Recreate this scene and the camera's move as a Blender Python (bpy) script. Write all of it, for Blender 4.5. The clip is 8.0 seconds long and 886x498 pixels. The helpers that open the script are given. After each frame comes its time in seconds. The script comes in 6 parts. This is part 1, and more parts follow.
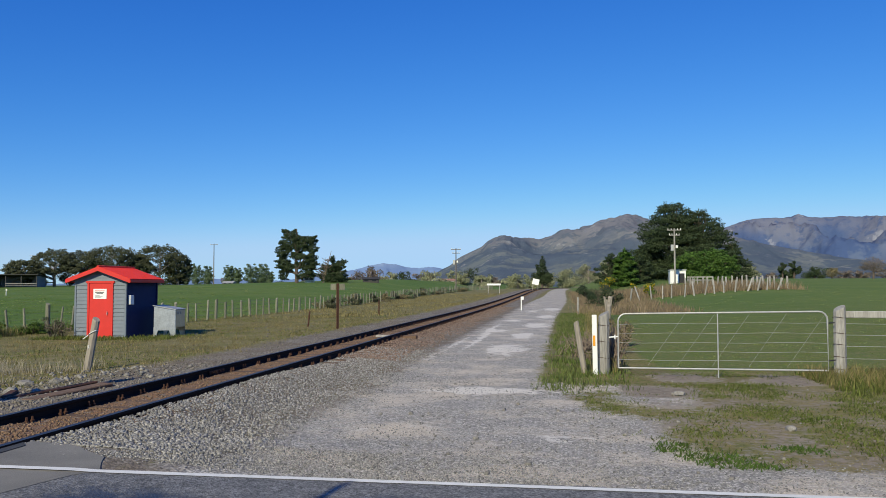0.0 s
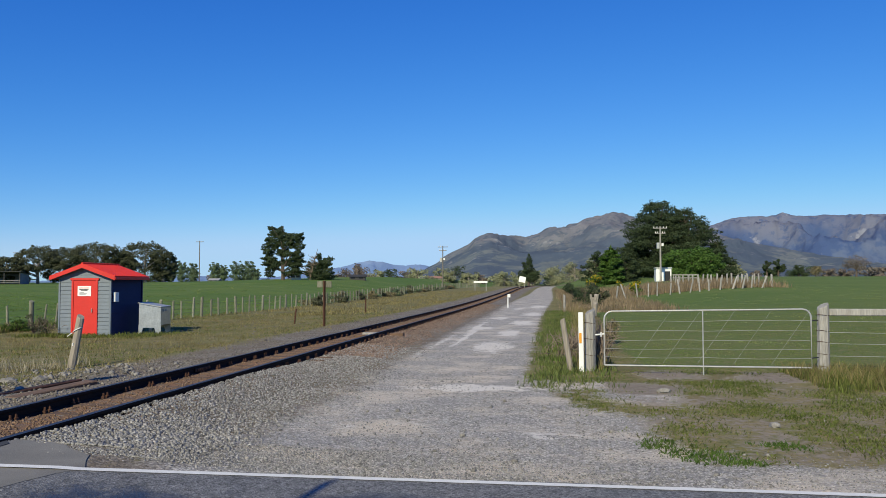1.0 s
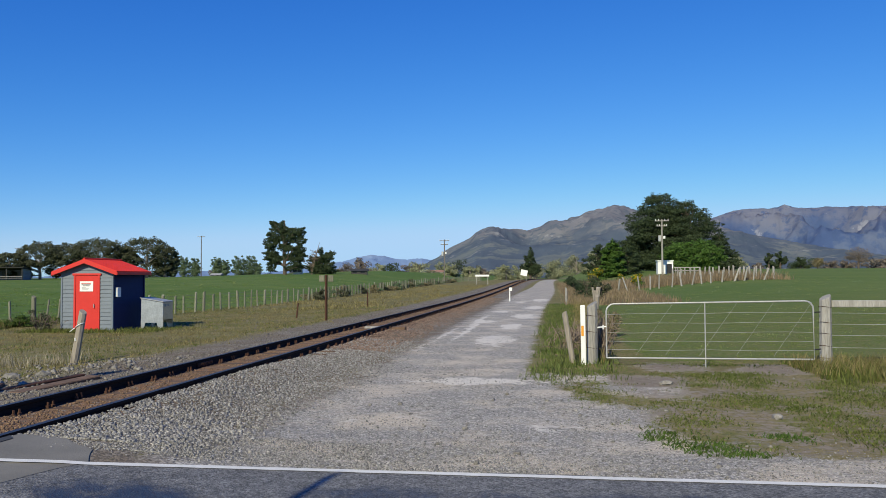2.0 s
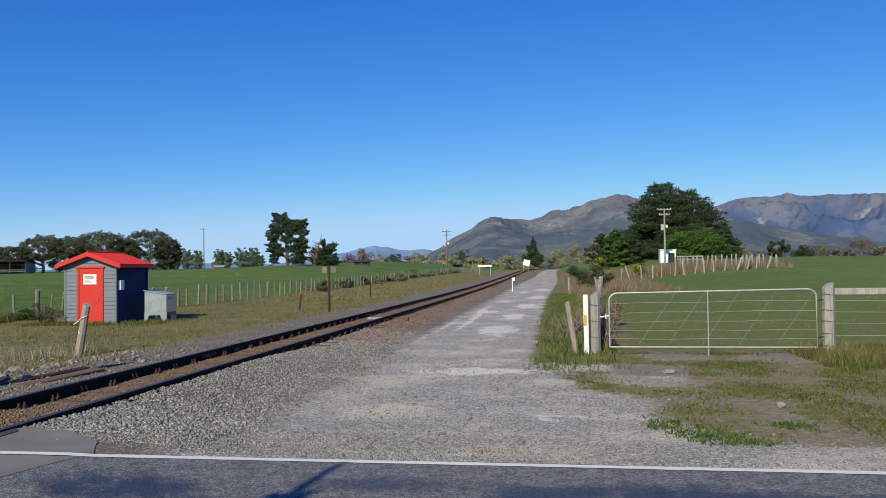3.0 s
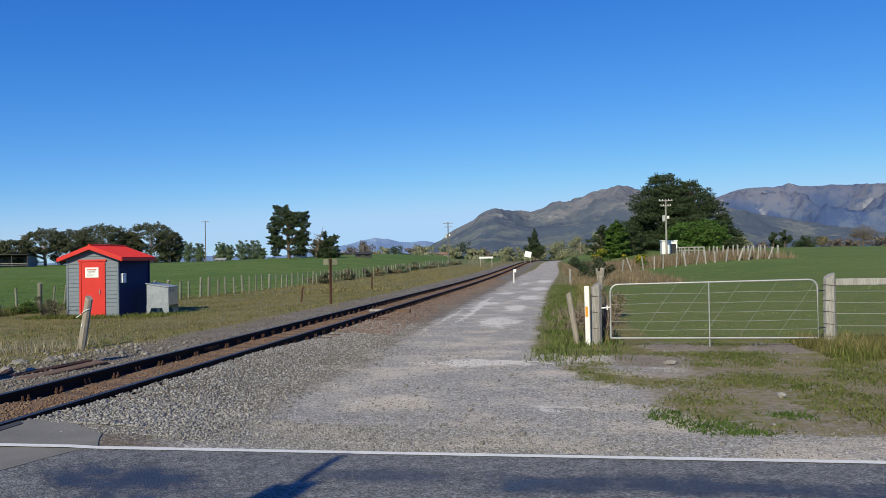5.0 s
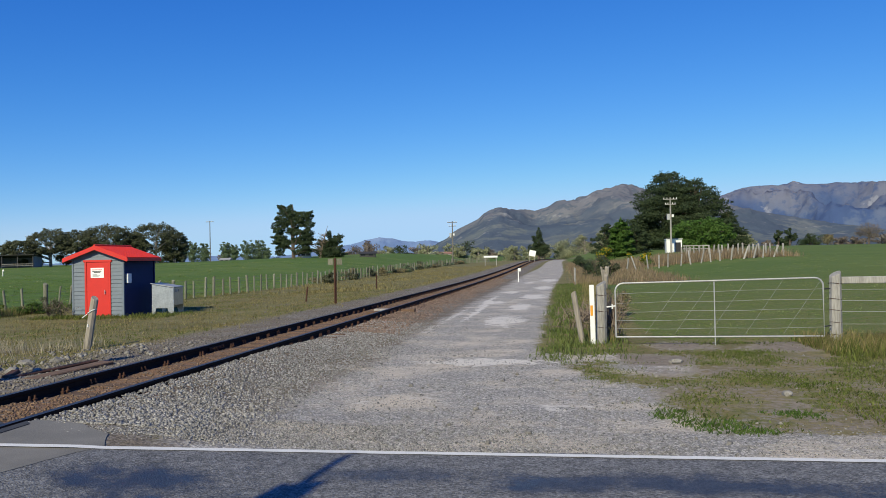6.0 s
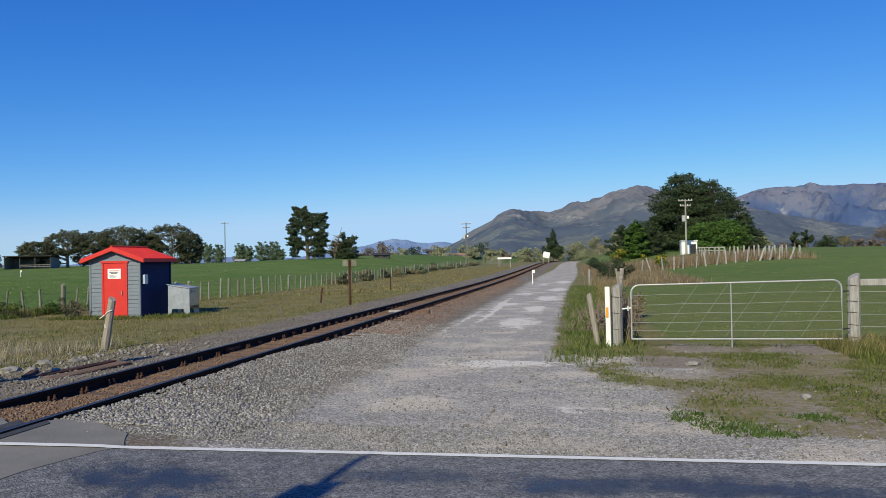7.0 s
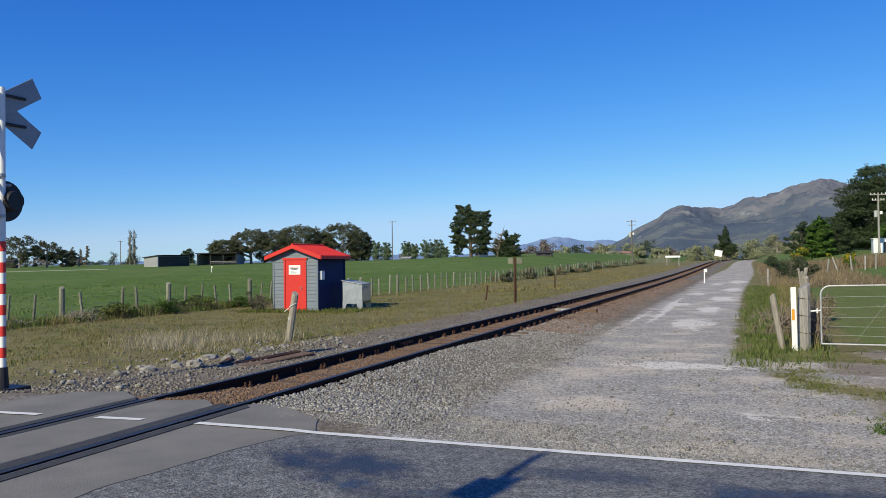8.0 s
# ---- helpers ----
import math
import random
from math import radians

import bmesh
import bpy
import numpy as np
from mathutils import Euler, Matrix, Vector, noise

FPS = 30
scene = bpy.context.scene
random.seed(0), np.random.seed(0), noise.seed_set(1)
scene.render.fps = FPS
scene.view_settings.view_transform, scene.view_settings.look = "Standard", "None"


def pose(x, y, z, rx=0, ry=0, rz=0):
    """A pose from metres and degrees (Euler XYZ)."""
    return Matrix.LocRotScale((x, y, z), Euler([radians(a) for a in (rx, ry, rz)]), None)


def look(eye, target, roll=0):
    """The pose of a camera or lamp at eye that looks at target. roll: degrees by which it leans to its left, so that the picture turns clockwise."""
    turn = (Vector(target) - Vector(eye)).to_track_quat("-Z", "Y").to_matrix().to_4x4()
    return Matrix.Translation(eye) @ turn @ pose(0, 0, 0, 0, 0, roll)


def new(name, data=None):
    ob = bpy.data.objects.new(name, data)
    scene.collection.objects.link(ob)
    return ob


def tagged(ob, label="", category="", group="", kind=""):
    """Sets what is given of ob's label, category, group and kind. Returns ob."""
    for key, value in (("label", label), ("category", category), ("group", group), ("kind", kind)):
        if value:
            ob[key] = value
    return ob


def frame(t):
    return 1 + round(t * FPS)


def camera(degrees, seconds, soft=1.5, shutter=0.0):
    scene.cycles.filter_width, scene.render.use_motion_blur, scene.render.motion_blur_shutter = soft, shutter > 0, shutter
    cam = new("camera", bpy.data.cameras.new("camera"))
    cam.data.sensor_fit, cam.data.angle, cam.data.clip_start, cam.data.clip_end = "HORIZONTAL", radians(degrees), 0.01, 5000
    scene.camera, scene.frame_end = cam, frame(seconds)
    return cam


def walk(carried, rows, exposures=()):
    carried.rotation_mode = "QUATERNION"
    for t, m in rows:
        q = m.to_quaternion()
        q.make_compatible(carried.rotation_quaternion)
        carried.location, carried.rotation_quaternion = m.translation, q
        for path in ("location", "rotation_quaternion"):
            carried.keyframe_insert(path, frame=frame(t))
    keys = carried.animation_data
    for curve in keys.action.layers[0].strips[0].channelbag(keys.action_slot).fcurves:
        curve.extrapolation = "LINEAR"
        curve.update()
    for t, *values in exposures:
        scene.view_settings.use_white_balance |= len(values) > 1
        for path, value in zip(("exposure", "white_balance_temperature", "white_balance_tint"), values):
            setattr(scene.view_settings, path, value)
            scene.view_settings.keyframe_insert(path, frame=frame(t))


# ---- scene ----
cam = camera(58.86, 8.0, 0.78)
PATH = [
    (0.0, pose(0.0142, 0.0032, 1.4267, 92.760, 0.085, 8.606)),
    (0.5, pose(0.0128, -0.0007, 1.4283, 92.733, 0.035, 7.983)),
    (1.0, pose(0.0116, -0.0036, 1.4258, 92.580, 0.020, 7.641)),
    (1.5, pose(0.0100, 0.0032, 1.4199, 92.393, 0.120, 7.680)),
    (3.0, pose(0.0091, 0.0049, 1.4192, 91.441, 0.697, 7.955)),
    (3.5, pose(0.0141, -0.0034, 1.4213, 91.204, 0.798, 8.027)),
    (4.0, pose(0.0186, -0.0192, 1.4239, 91.203, 0.752, 7.929)),
    (4.5, pose(0.0163, -0.0130, 1.4195, 90.995, 0.808, 7.966)),
    (6.0, pose(0.0063, -0.0127, 1.4224, 90.797, 1.087, 8.376)),
    (6.5, pose(0.0000, 0.0000, 1.4200, 90.800, 1.100, 8.600)),
    (7.0, pose(-0.0194, -0.0242, 1.4235, 90.924, 1.007, 9.373)),
    (7.2, pose(-0.0339, -0.0372, 1.4240, 90.942, 0.964, 10.573)),
    (7.5, pose(-0.0730, -0.0724, 1.4253, 90.982, 0.864, 14.438)),
    (8.0, pose(-0.1405, -0.0825, 1.4224, 90.951, 0.741, 21.153)),
]
walk(cam, PATH, [(0.0, 0.0), (7.0, 0.0), (7.5, 0.03), (8.0, 0.07)])

# ---- world, sun, exposure ----
SUN_EL, SUN_DIR = radians(33), Vector((0.25, 0.97, 0)).normalized()   # the way the shadows fall
world = bpy.data.worlds.new("sky")
scene.world = world
world.use_nodes = True
wn = world.node_tree
sky = wn.nodes.new("ShaderNodeTexSky")
sky.sky_type, sky.sun_disc = "NISHITA", False
sky.sun_elevation = SUN_EL
sky.sun_rotation = math.atan2(-SUN_DIR.x, -SUN_DIR.y)
sky.altitude, sky.air_density, sky.dust_density, sky.ozone_density = 0, 0.9, 0.0, 3.0
# the clear sky, deepened to the rich blue of a dry spring day
split, join_ = wn.nodes.new("ShaderNodeSeparateColor"), wn.nodes.new("ShaderNodeCombineColor")
wn.links.new(sky.outputs[0], split.inputs[0])
for k_, (power, gain, most) in enumerate(((1.75, 0.67, 4.2), (1.12, 0.675, 6.5), (0.63, 0.93, 9.3))):
    last = split.outputs[k_]
    for op_, val_ in (("MULTIPLY", 0.12), ("POWER", power), ("MULTIPLY", gain * 10)):
        nd = wn.nodes.new("ShaderNodeMath")
        nd.operation, nd.inputs[1].default_value = op_, val_
        wn.links.new(last, nd.inputs[0])
        last = nd.outputs[0]
    soft_cap = wn.nodes.new("ShaderNodeMath")       # the dry air stays blue down to the skyline
    soft_cap.operation, soft_cap.inputs[1].default_value, soft_cap.inputs[2].default_value = "SMOOTH_MIN", most, 1.6
    wn.links.new(last, soft_cap.inputs[0])
    wn.links.new(soft_cap.outputs[0], join_.inputs[k_])
wn.links.new(join_.outputs[0], wn.nodes["Background"].inputs[0])
wn.nodes["Background"].inputs[1].default_value = 0.1
sun = new("sun", bpy.data.lights.new("sun", "SUN"))
sun.data.energy, sun.data.angle, sun.data.color = 5.0, radians(0.53), (1.0, 0.925, 0.655)
light_way = Vector((SUN_DIR.x * math.cos(SUN_EL), SUN_DIR.y * math.cos(SUN_EL), -math.sin(SUN_EL)))
sun.matrix_world = look((-20, -60, 50), Vector((-20, -60, 50)) + light_way)


# ---- materials ----
def mat(name, base, base2=None, scale=6.0, rough=0.8, metal=0.0, bump=0.2, fine=60.0, spread=0.5, stretch=(1, 1, 1), vary=0.0, spec=0.4):
    """Two colours mixed by a broad and a fine noise, with a fine relief."""
    m = bpy.data.materials.new(name)
    m.use_nodes = True
    nt = m.node_tree
    n, l = nt.nodes, nt.links
    b = n["Principled BSDF"]
    b.inputs["Roughness"].default_value, b.inputs["Metallic"].default_value = rough, metal
    b.inputs["Specular IOR Level"].default_value = spec
    co = n.new("ShaderNodeTexCoord")
    mp = n.new("ShaderNodeMapping")
    mp.inputs["Scale"].default_value = stretch
    l.new(co.outputs["Object"], mp.inputs[0])
    broad, small = n.new("ShaderNodeTexNoise"), n.new("ShaderNodeTexNoise")
    broad.inputs["Scale"].default_value, small.inputs["Scale"].default_value = scale, fine
    broad.inputs["Detail"].default_value, small.inputs["Detail"].default_value = 5, 3
    for t in (broad, small):
        l.new(mp.outputs[0], t.inputs["Vector"])
    add = n.new("ShaderNodeMath")
    add.operation = "MULTIPLY_ADD"
    add.inputs[1].default_value = 0.5
    half = n.new("ShaderNodeMath")
    half.operation = "MULTIPLY"
    half.inputs[1].default_value = 0.5
    l.new(broad.outputs[0], half.inputs[0])
    l.new(small.outputs[0], add.inputs[0])
    l.new(half.outputs[0], add.inputs[2])
    ramp = n.new("ShaderNodeMapRange")
    ramp.inputs["From Min"].default_value, ramp.inputs["From Max"].default_value = 0.5 - spread * 0.3, 0.5 + spread * 0.3
    l.new(add.outputs[0], ramp.inputs[0])
    mix = n.new("ShaderNodeMix")
    mix.data_type = "RGBA"
    mix.inputs["A"].default_value = (*base, 1)
    mix.inputs["B"].default_value = (*(base2 or [c * 0.75 for c in base]), 1)
    l.new(ramp.outputs[0], mix.inputs["Factor"])
    out = mix.outputs["Result"]
    if vary:
        info, geo, sm = n.new("ShaderNodeObjectInfo"), n.new("ShaderNodeNewGeometry"), n.new("ShaderNodeMath")
        sm.operation = "ADD"
        l.new(info.outputs["Random"], sm.inputs[0])
        l.new(geo.outputs["Random Per Island"], sm.inputs[1])
        fr = n.new("ShaderNodeMath")
        fr.operation = "FRACT"
        l.new(sm.outputs[0], fr.inputs[0])
        rg = n.new("ShaderNodeMapRange")
        rg.inputs["To Min"].default_value, rg.inputs["To Max"].default_value = 1 - vary, 1 + vary
        l.new(fr.outputs[0], rg.inputs[0])
        hsv = n.new("ShaderNodeHueSaturation")
        l.new(rg.outputs[0], hsv.inputs["Value"])
        l.new(out, hsv.inputs["Color"])
        out = hsv.outputs[0]
    l.new(out, b.inputs["Base Color"])
    if bump:
        bp = n.new("ShaderNodeBump")
        bp.inputs["Strength"].default_value, bp.inputs["Distance"].default_value = bump, 0.02
        l.new(small.outputs[0], bp.inputs["Height"])
        l.new(bp.outputs[0], b.inputs["Normal"])
    return m


def leafy(name, base, base2, vary=0.35):
    """Foliage: matt leaves with some light passing through."""
    m = mat(name, base, base2, scale=0.25, rough=0.7, bump=0, fine=3.0, vary=vary, spec=0.25)
    n, l = m.node_tree.nodes, m.node_tree.links
    b, tr, mx = n["Principled BSDF"], n.new("ShaderNodeBsdfTranslucent"), n.new("ShaderNodeMixShader")
    l.new(b.inputs["Base Color"].links[0].from_socket, tr.inputs[0])
    mx.inputs[0].default_value = 0.3
    l.new(b.outputs[0], mx.inputs[1])
    l.new(tr.outputs[0], mx.inputs[2])
    l.new(mx.outputs[0], n["Material Output"].inputs[0])
    return m


M_RED = mat("red_paint", (0.62, 0.035, 0.025), (0.52, 0.03, 0.022), 3, 0.45, bump=0.05)
M_ROOFRED = mat("red_roof_steel", (0.68, 0.042, 0.026), (0.60, 0.034, 0.022), 2, 0.6, bump=0.03, spec=0.2)
M_SIDING = mat("blue_grey_boards", (0.16, 0.19, 0.23), (0.13, 0.155, 0.19), 4, 0.6, bump=0.1)
M_NAVY = mat("blue_boards", (0.010, 0.020, 0.085), (0.008, 0.015, 0.07), 4, 0.6, bump=0.1, spec=0.2)
M_WHITE = mat("white_paint", (0.78, 0.78, 0.76), (0.68, 0.68, 0.65), 8, 0.6, bump=0.05)
M_SIGN = mat("white_sign", (0.8, 0.8, 0.78), (0.76, 0.76, 0.74), 5, 0.5, bump=0)
M_BLACK = mat("black_paint", (0.012, 0.012, 0.014), (0.02, 0.02, 0.022), 8, 0.5, bump=0.05)
M_GALV = mat("galvanised_steel", (0.46, 0.46, 0.45), (0.32, 0.32, 0.315), 9, 0.5, 0.35, bump=0.05)
M_ALU = mat("dull_aluminium_sheet", (0.66, 0.66, 0.66), (0.46, 0.46, 0.46), 3, 0.34, 0.9, bump=0.04, fine=14)
M_RUST = mat("rusty_steel", (0.10, 0.045, 0.025), (0.055, 0.026, 0.018), 20, 0.85, 0.2, bump=0.4)
M_RAIL = mat("dark_rail_steel", (0.016, 0.012, 0.011), (0.035, 0.02, 0.014), 5, 0.85, 0.0, bump=0.2, stretch=(1, 0.2, 1), spec=0.15)
M_RAILTOP = mat("worn_rail_top", (0.06, 0.058, 0.06), (0.035, 0.033, 0.035), 5, 0.5, 0.5, bump=0.02, stretch=(1, 0.1, 1))
M_POST = mat("weathered_post_wood", (0.34, 0.30, 0.25), (0.20, 0.175, 0.145), 5, 0.9, bump=0.5, fine=40, stretch=(1, 1, 0.12), vary=0.18)
M_PALEPOST = mat("pale_grey_post_wood", (0.37, 0.355, 0.33), (0.21, 0.198, 0.18), 7, 0.9, bump=0.8, fine=55, stretch=(1, 1, 0.12), vary=0.15)
M_GREENPOST = mat("mossy_post_wood", (0.24, 0.235, 0.175), (0.11, 0.112, 0.078), 4, 0.9, bump=0.5, fine=40, stretch=(1, 1, 0.15), vary=0.25)
M_SLEEPER = mat("sleeper_wood", (0.155, 0.095, 0.06), (0.085, 0.055, 0.038), 4, 0.95, bump=0.6, fine=40, stretch=(0.3, 1, 1), vary=0.25)
M_OLDWIRE = mat("dull_old_wire", (0.17, 0.165, 0.155), (0.12, 0.11, 0.10), 30, 0.8, 0.1, bump=0)
M_POLE = mat("dark_weathered_pole", (0.17, 0.155, 0.14), (0.10, 0.09, 0.08), 3, 0.9, bump=0.4, stretch=(1, 1, 0.1))
M_WIRE = mat("fence_wire", (0.46, 0.46, 0.44), (0.34, 0.34, 0.32), 30, 0.6, 0.1, bump=0)
M_STONE = mat("grey_ballast_stone", (0.305, 0.292, 0.275), (0.15, 0.143, 0.134), 30, 0.9, bump=0.4, vary=0.5)
M_RUSTSTONE = mat("rust_stained_stone", (0.235, 0.152, 0.095), (0.115, 0.074, 0.048), 25, 0.95, bump=0.3, vary=0.4)
M_BROWNSTONE = mat("brown_dusted_stone", (0.25, 0.178, 0.138), (0.14, 0.092, 0.068), 25, 0.95, bump=0.3, vary=0.45)
M_DARKSTONE = mat("soiled_grey_stone", (0.22, 0.195, 0.163), (0.115, 0.10, 0.082), 25, 0.95, bump=0.3, vary=0.45)
M_ROCK = mat("pale_rubble", (0.30, 0.28, 0.25), (0.15, 0.14, 0.125), 12, 0.9, bump=0.4, vary=0.3)
M_CONC = mat("worn_grey_asphalt_slab", (0.25, 0.235, 0.205), (0.10, 0.095, 0.086), 1.7, 0.9, bump=0.25, fine=130, spread=0.75)
M_GROOVE = mat("dark_groove_strip", (0.03, 0.03, 0.03), (0.06, 0.058, 0.055), 6, 0.8, bump=0.2)
M_LINE = mat("road_line_paint", (0.80, 0.785, 0.74), (0.55, 0.54, 0.51), 14, 0.7, bump=0.15, fine=140, spread=0.9)
M_BARK = mat("bark", (0.13, 0.10, 0.08), (0.07, 0.055, 0.045), 3, 0.95, bump=0.6, fine=12, stretch=(1, 1, 0.2))
M_PALEBARK = mat("pale_bark", (0.33, 0.29, 0.25), (0.2, 0.17, 0.145), 1, 0.9, bump=0.4, fine=8, stretch=(1, 1, 0.2))
M_PINE = leafy("dark_conifer", (0.034, 0.056, 0.026), (0.062, 0.085, 0.036))
M_EUC = leafy("olive_gum_leaves", (0.065, 0.08, 0.04), (0.115, 0.118, 0.068))
# This leaf green is paled a little to carry distance haze.
M_POPLAR = leafy("fresh_hazed_poplar_leaves", (0.11, 0.165, 0.085), (0.16, 0.205, 0.11))
M_LIME = leafy("bright_green_leaves", (0.055, 0.115, 0.018), (0.085, 0.155, 0.03))
M_WILLOW = leafy("pale_willow_leaves", (0.24, 0.26, 0.14), (0.32, 0.32, 0.20))
M_BARE = leafy("bare_twigs", (0.16, 0.13, 0.10), (0.22, 0.18, 0.15))
M_TWIG = leafy("grey_green_twigs", (0.20, 0.20, 0.15), (0.28, 0.27, 0.20))
M_DEADWOOD = mat("dead_brown_branches", (0.22, 0.17, 0.13), (0.12, 0.09, 0.07), 2, 0.9, bump=0.2)
M_GORSE = leafy("yellow_gorse_flowers", (0.55, 0.38, 0.015), (0.40, 0.30, 0.02))
M_GRASS = leafy("green_grass_blades", (0.085, 0.12, 0.018), (0.15, 0.16, 0.045), 0.5)
M_DRY = leafy("dry_grass_blades", (0.28, 0.225, 0.098), (0.17, 0.15, 0.056), 0.5)
M_GRAZED = leafy("grazed_paddock_blades", (0.115, 0.165, 0.030), (0.18, 0.195, 0.062), 0.4)
M_RANK = leafy("fresh_bank_grass", (0.085, 0.13, 0.026), (0.15, 0.168, 0.055), 0.5)
M_STRAW = leafy("bleached_straw", (0.42, 0.37, 0.27), (0.32, 0.28, 0.19))
M_DEADBROWN = leafy("dead_brown_weeds", (0.28, 0.21, 0.13), (0.20, 0.15, 0.09))
M_DRYLEAF = leafy("dry_brown_leaves", (0.24, 0.20, 0.11), (0.16, 0.14, 0.07))
M_TUFT = leafy("dark_green_weeds", (0.055, 0.105, 0.016), (0.09, 0.14, 0.028))
M_PASTURE = leafy("pasture_blades", (0.105, 0.175, 0.034), (0.15, 0.212, 0.055))
M_TUSSOCK = leafy("pale_tussock_blades", (0.21, 0.24, 0.092), (0.165, 0.205, 0.068))
M_GLASS = mat("dark_lens", (0.01, 0.01, 0.012), (0.015, 0.015, 0.02), 5, 0.15, bump=0)
M_SHEDDARK = mat("dark_barn_sheet", (0.05, 0.048, 0.046), (0.03, 0.03, 0.03), 0.8, 0.7, bump=0.1)
M_SHEDGREY = mat("grey_barn_sheet", (0.30, 0.30, 0.31), (0.23, 0.23, 0.24), 0.8, 0.7, bump=0.1)
M_ORANGE = mat("orange_reflector", (0.75, 0.33, 0.02), (0.65, 0.27, 0.02), 8, 0.4, bump=0)
M_TIN = mat("faded_roof", (0.30, 0.16, 0.12), (0.22, 0.13, 0.1), 0.8, 0.7, bump=0.1)


# ---- building helpers ----
def link(name, bm, material, parent=None, smooth=False):
    me = bpy.data.meshes.new(name)
    bm.to_mesh(me)
    bm.free()
    for k in material if isinstance(material, (list, tuple)) else [material]:
        me.materials.append(k)
    if smooth:
        me.polygons.foreach_set("use_smooth", [True] * len(me.polygons))
    ob = new(name, me)
    ob.parent = parent
    return ob


def part(name, bm, material, parent, label="", smooth=False):
    """One mesh under a thing or a part; the mesh is in the top thing's axes."""
    ob = link(name, bm, material, parent, smooth)
    return tagged(ob, label) if label else ob


def thing(name, m, label, category, group="", kind=""):
    e = new(name)
    e.empty_display_size = 0.2
    e.matrix_world = m
    return tagged(e, label, category, group, kind)


def cuboid(bm, lo, hi, bevel=0.0, mi=0):
    c = [(lo[k] + hi[k]) / 2 for k in range(3)]
    s = [max(abs(hi[k] - lo[k]), 1e-4) for k in range(3)]
    made = bmesh.ops.create_cube(bm, size=1, matrix=Matrix.Translation(c) @ Matrix.Diagonal((*s, 1)))["verts"]
    if bevel:
        edges = list({e for v in made for e in v.link_edges})
        made = bmesh.ops.bevel(bm, geom=edges, offset=bevel, segments=1, affect="EDGES")["verts"]
    if mi:
        for f in {f for v in made for f in v.link_faces}:
            f.material_index = mi
    return made


def stick(bm, a, b, r0, r1=None, seg=8, caps=True):
    """A tapered round bar from a to b."""
    a, b = Vector(a), Vector(b)
    r1 = r0 if r1 is None else r1
    q = (b - a).to_track_quat("Z", "Y").to_matrix()
    rings = []
    for p, r in ((a, r0), (b, r1)):
        rings.append([bm.verts.new(p + q @ Vector((r * math.cos(2 * math.pi * k / seg), r * math.sin(2 * math.pi * k / seg), 0))) for k in range(seg)])
    for k in range(seg):
        bm.faces.new((rings[0][k], rings[0][(k + 1) % seg], rings[1][(k + 1) % seg], rings[1][k]))
    if caps:
        bm.faces.new(rings[0][::-1])
        bm.faces.new(rings[1])


def smooth01(a, b, x):
    t = min(1.0, max(0.0, (x - a) / (b - a)))
    return t * t * (3 - 2 * t)


def nz(x, y, s, o=0.0):
    return noise.noise((x * s + o, y * s - o, o * 0.37))


# ---- the lie of the land ----
ROAD_EDGE = 6.33          # far edge of the seal; the white edge line runs just inside it


def road_z(x):
    return -0.12 * smooth01(-4.2, -1.5, x) - 0.12 * (1 - smooth01(-9.5, -7.2, x))


def land_z(x, y):
    left = 1 - smooth01(-10.5, -8.0, x)
    z = -0.2 * (1 - left) - 0.4 * left - 0.1 * (1 - smooth01(-16, -12, x))
    z += (0.0135 + 0.0085 * math.exp(-((x + 50) / 45) ** 2)) * min(max(0.0, y - 42), 190) * (1 - smooth01(-50, -24, x))
    z += track_rise(y) * smooth01(-50, -24, x) * (1 - smooth01(2, 20, x))
    z += 7.0 * (1 - math.exp(-max(0.0, min(y, 450) - 18) / 280)) * smooth01(2, 20, x)
    if 6.0 < y < 240:       # ballast bank under the track
        c = -5.53 + track_bend(y)
        bank = 1 - smooth01(0.75, 2.1, abs(x - c))
        z += bank * 0.068
        if x > c + 0.62:    # shoulder heaped against the near rail
            z += 0.085 * (1 - smooth01(0.7, 2.0, x - c)) * (1 - smooth01(12, 16, y))
    if y < 9:
        k = smooth01(6.0, 9.0, y)
        z = z * k + (road_z(x) - (0.003 if x < -3 else 0.012)) * (1 - k)
    near = 1 - smooth01(40, 90, math.hypot(x, y))
    if y > 6.6:
        z += near * (0.018 * nz(x, y, 0.9) + 0.008 * nz(x, y, 3.1, 5))
    return z


def track_bend(y):
    return 0.0004 * max(0.0, y - 125) ** 2


def track_rise(y):
    return 1.1 * smooth01(40, 190, y)


def steps(lo, hi, stops):
    """Grid lines that are close in the middle and widen outwards."""
    out, v = [], lo
    while v < hi:
        out.append(v)
        d = next(st for a, b, st in stops if a <= v < b)
        v += d
    return out + [hi]


XS = steps(-4600, 4600, [(-9000, -400, 300), (-400, -80, 20), (-80, -26, 2), (-26, -11, 0.5), (-11, 8, 0.16), (8, 26, 0.5), (26, 80, 3), (80, 400, 20), (400, 9000, 300)])
YS = steps(-300, 4700, [(-900, -20, 60), (-20, 5, 2), (5, 22, 0.16), (22, 50, 0.5), (50, 120, 2), (120, 260, 4), (260, 500, 10), (500, 9000, 300)])


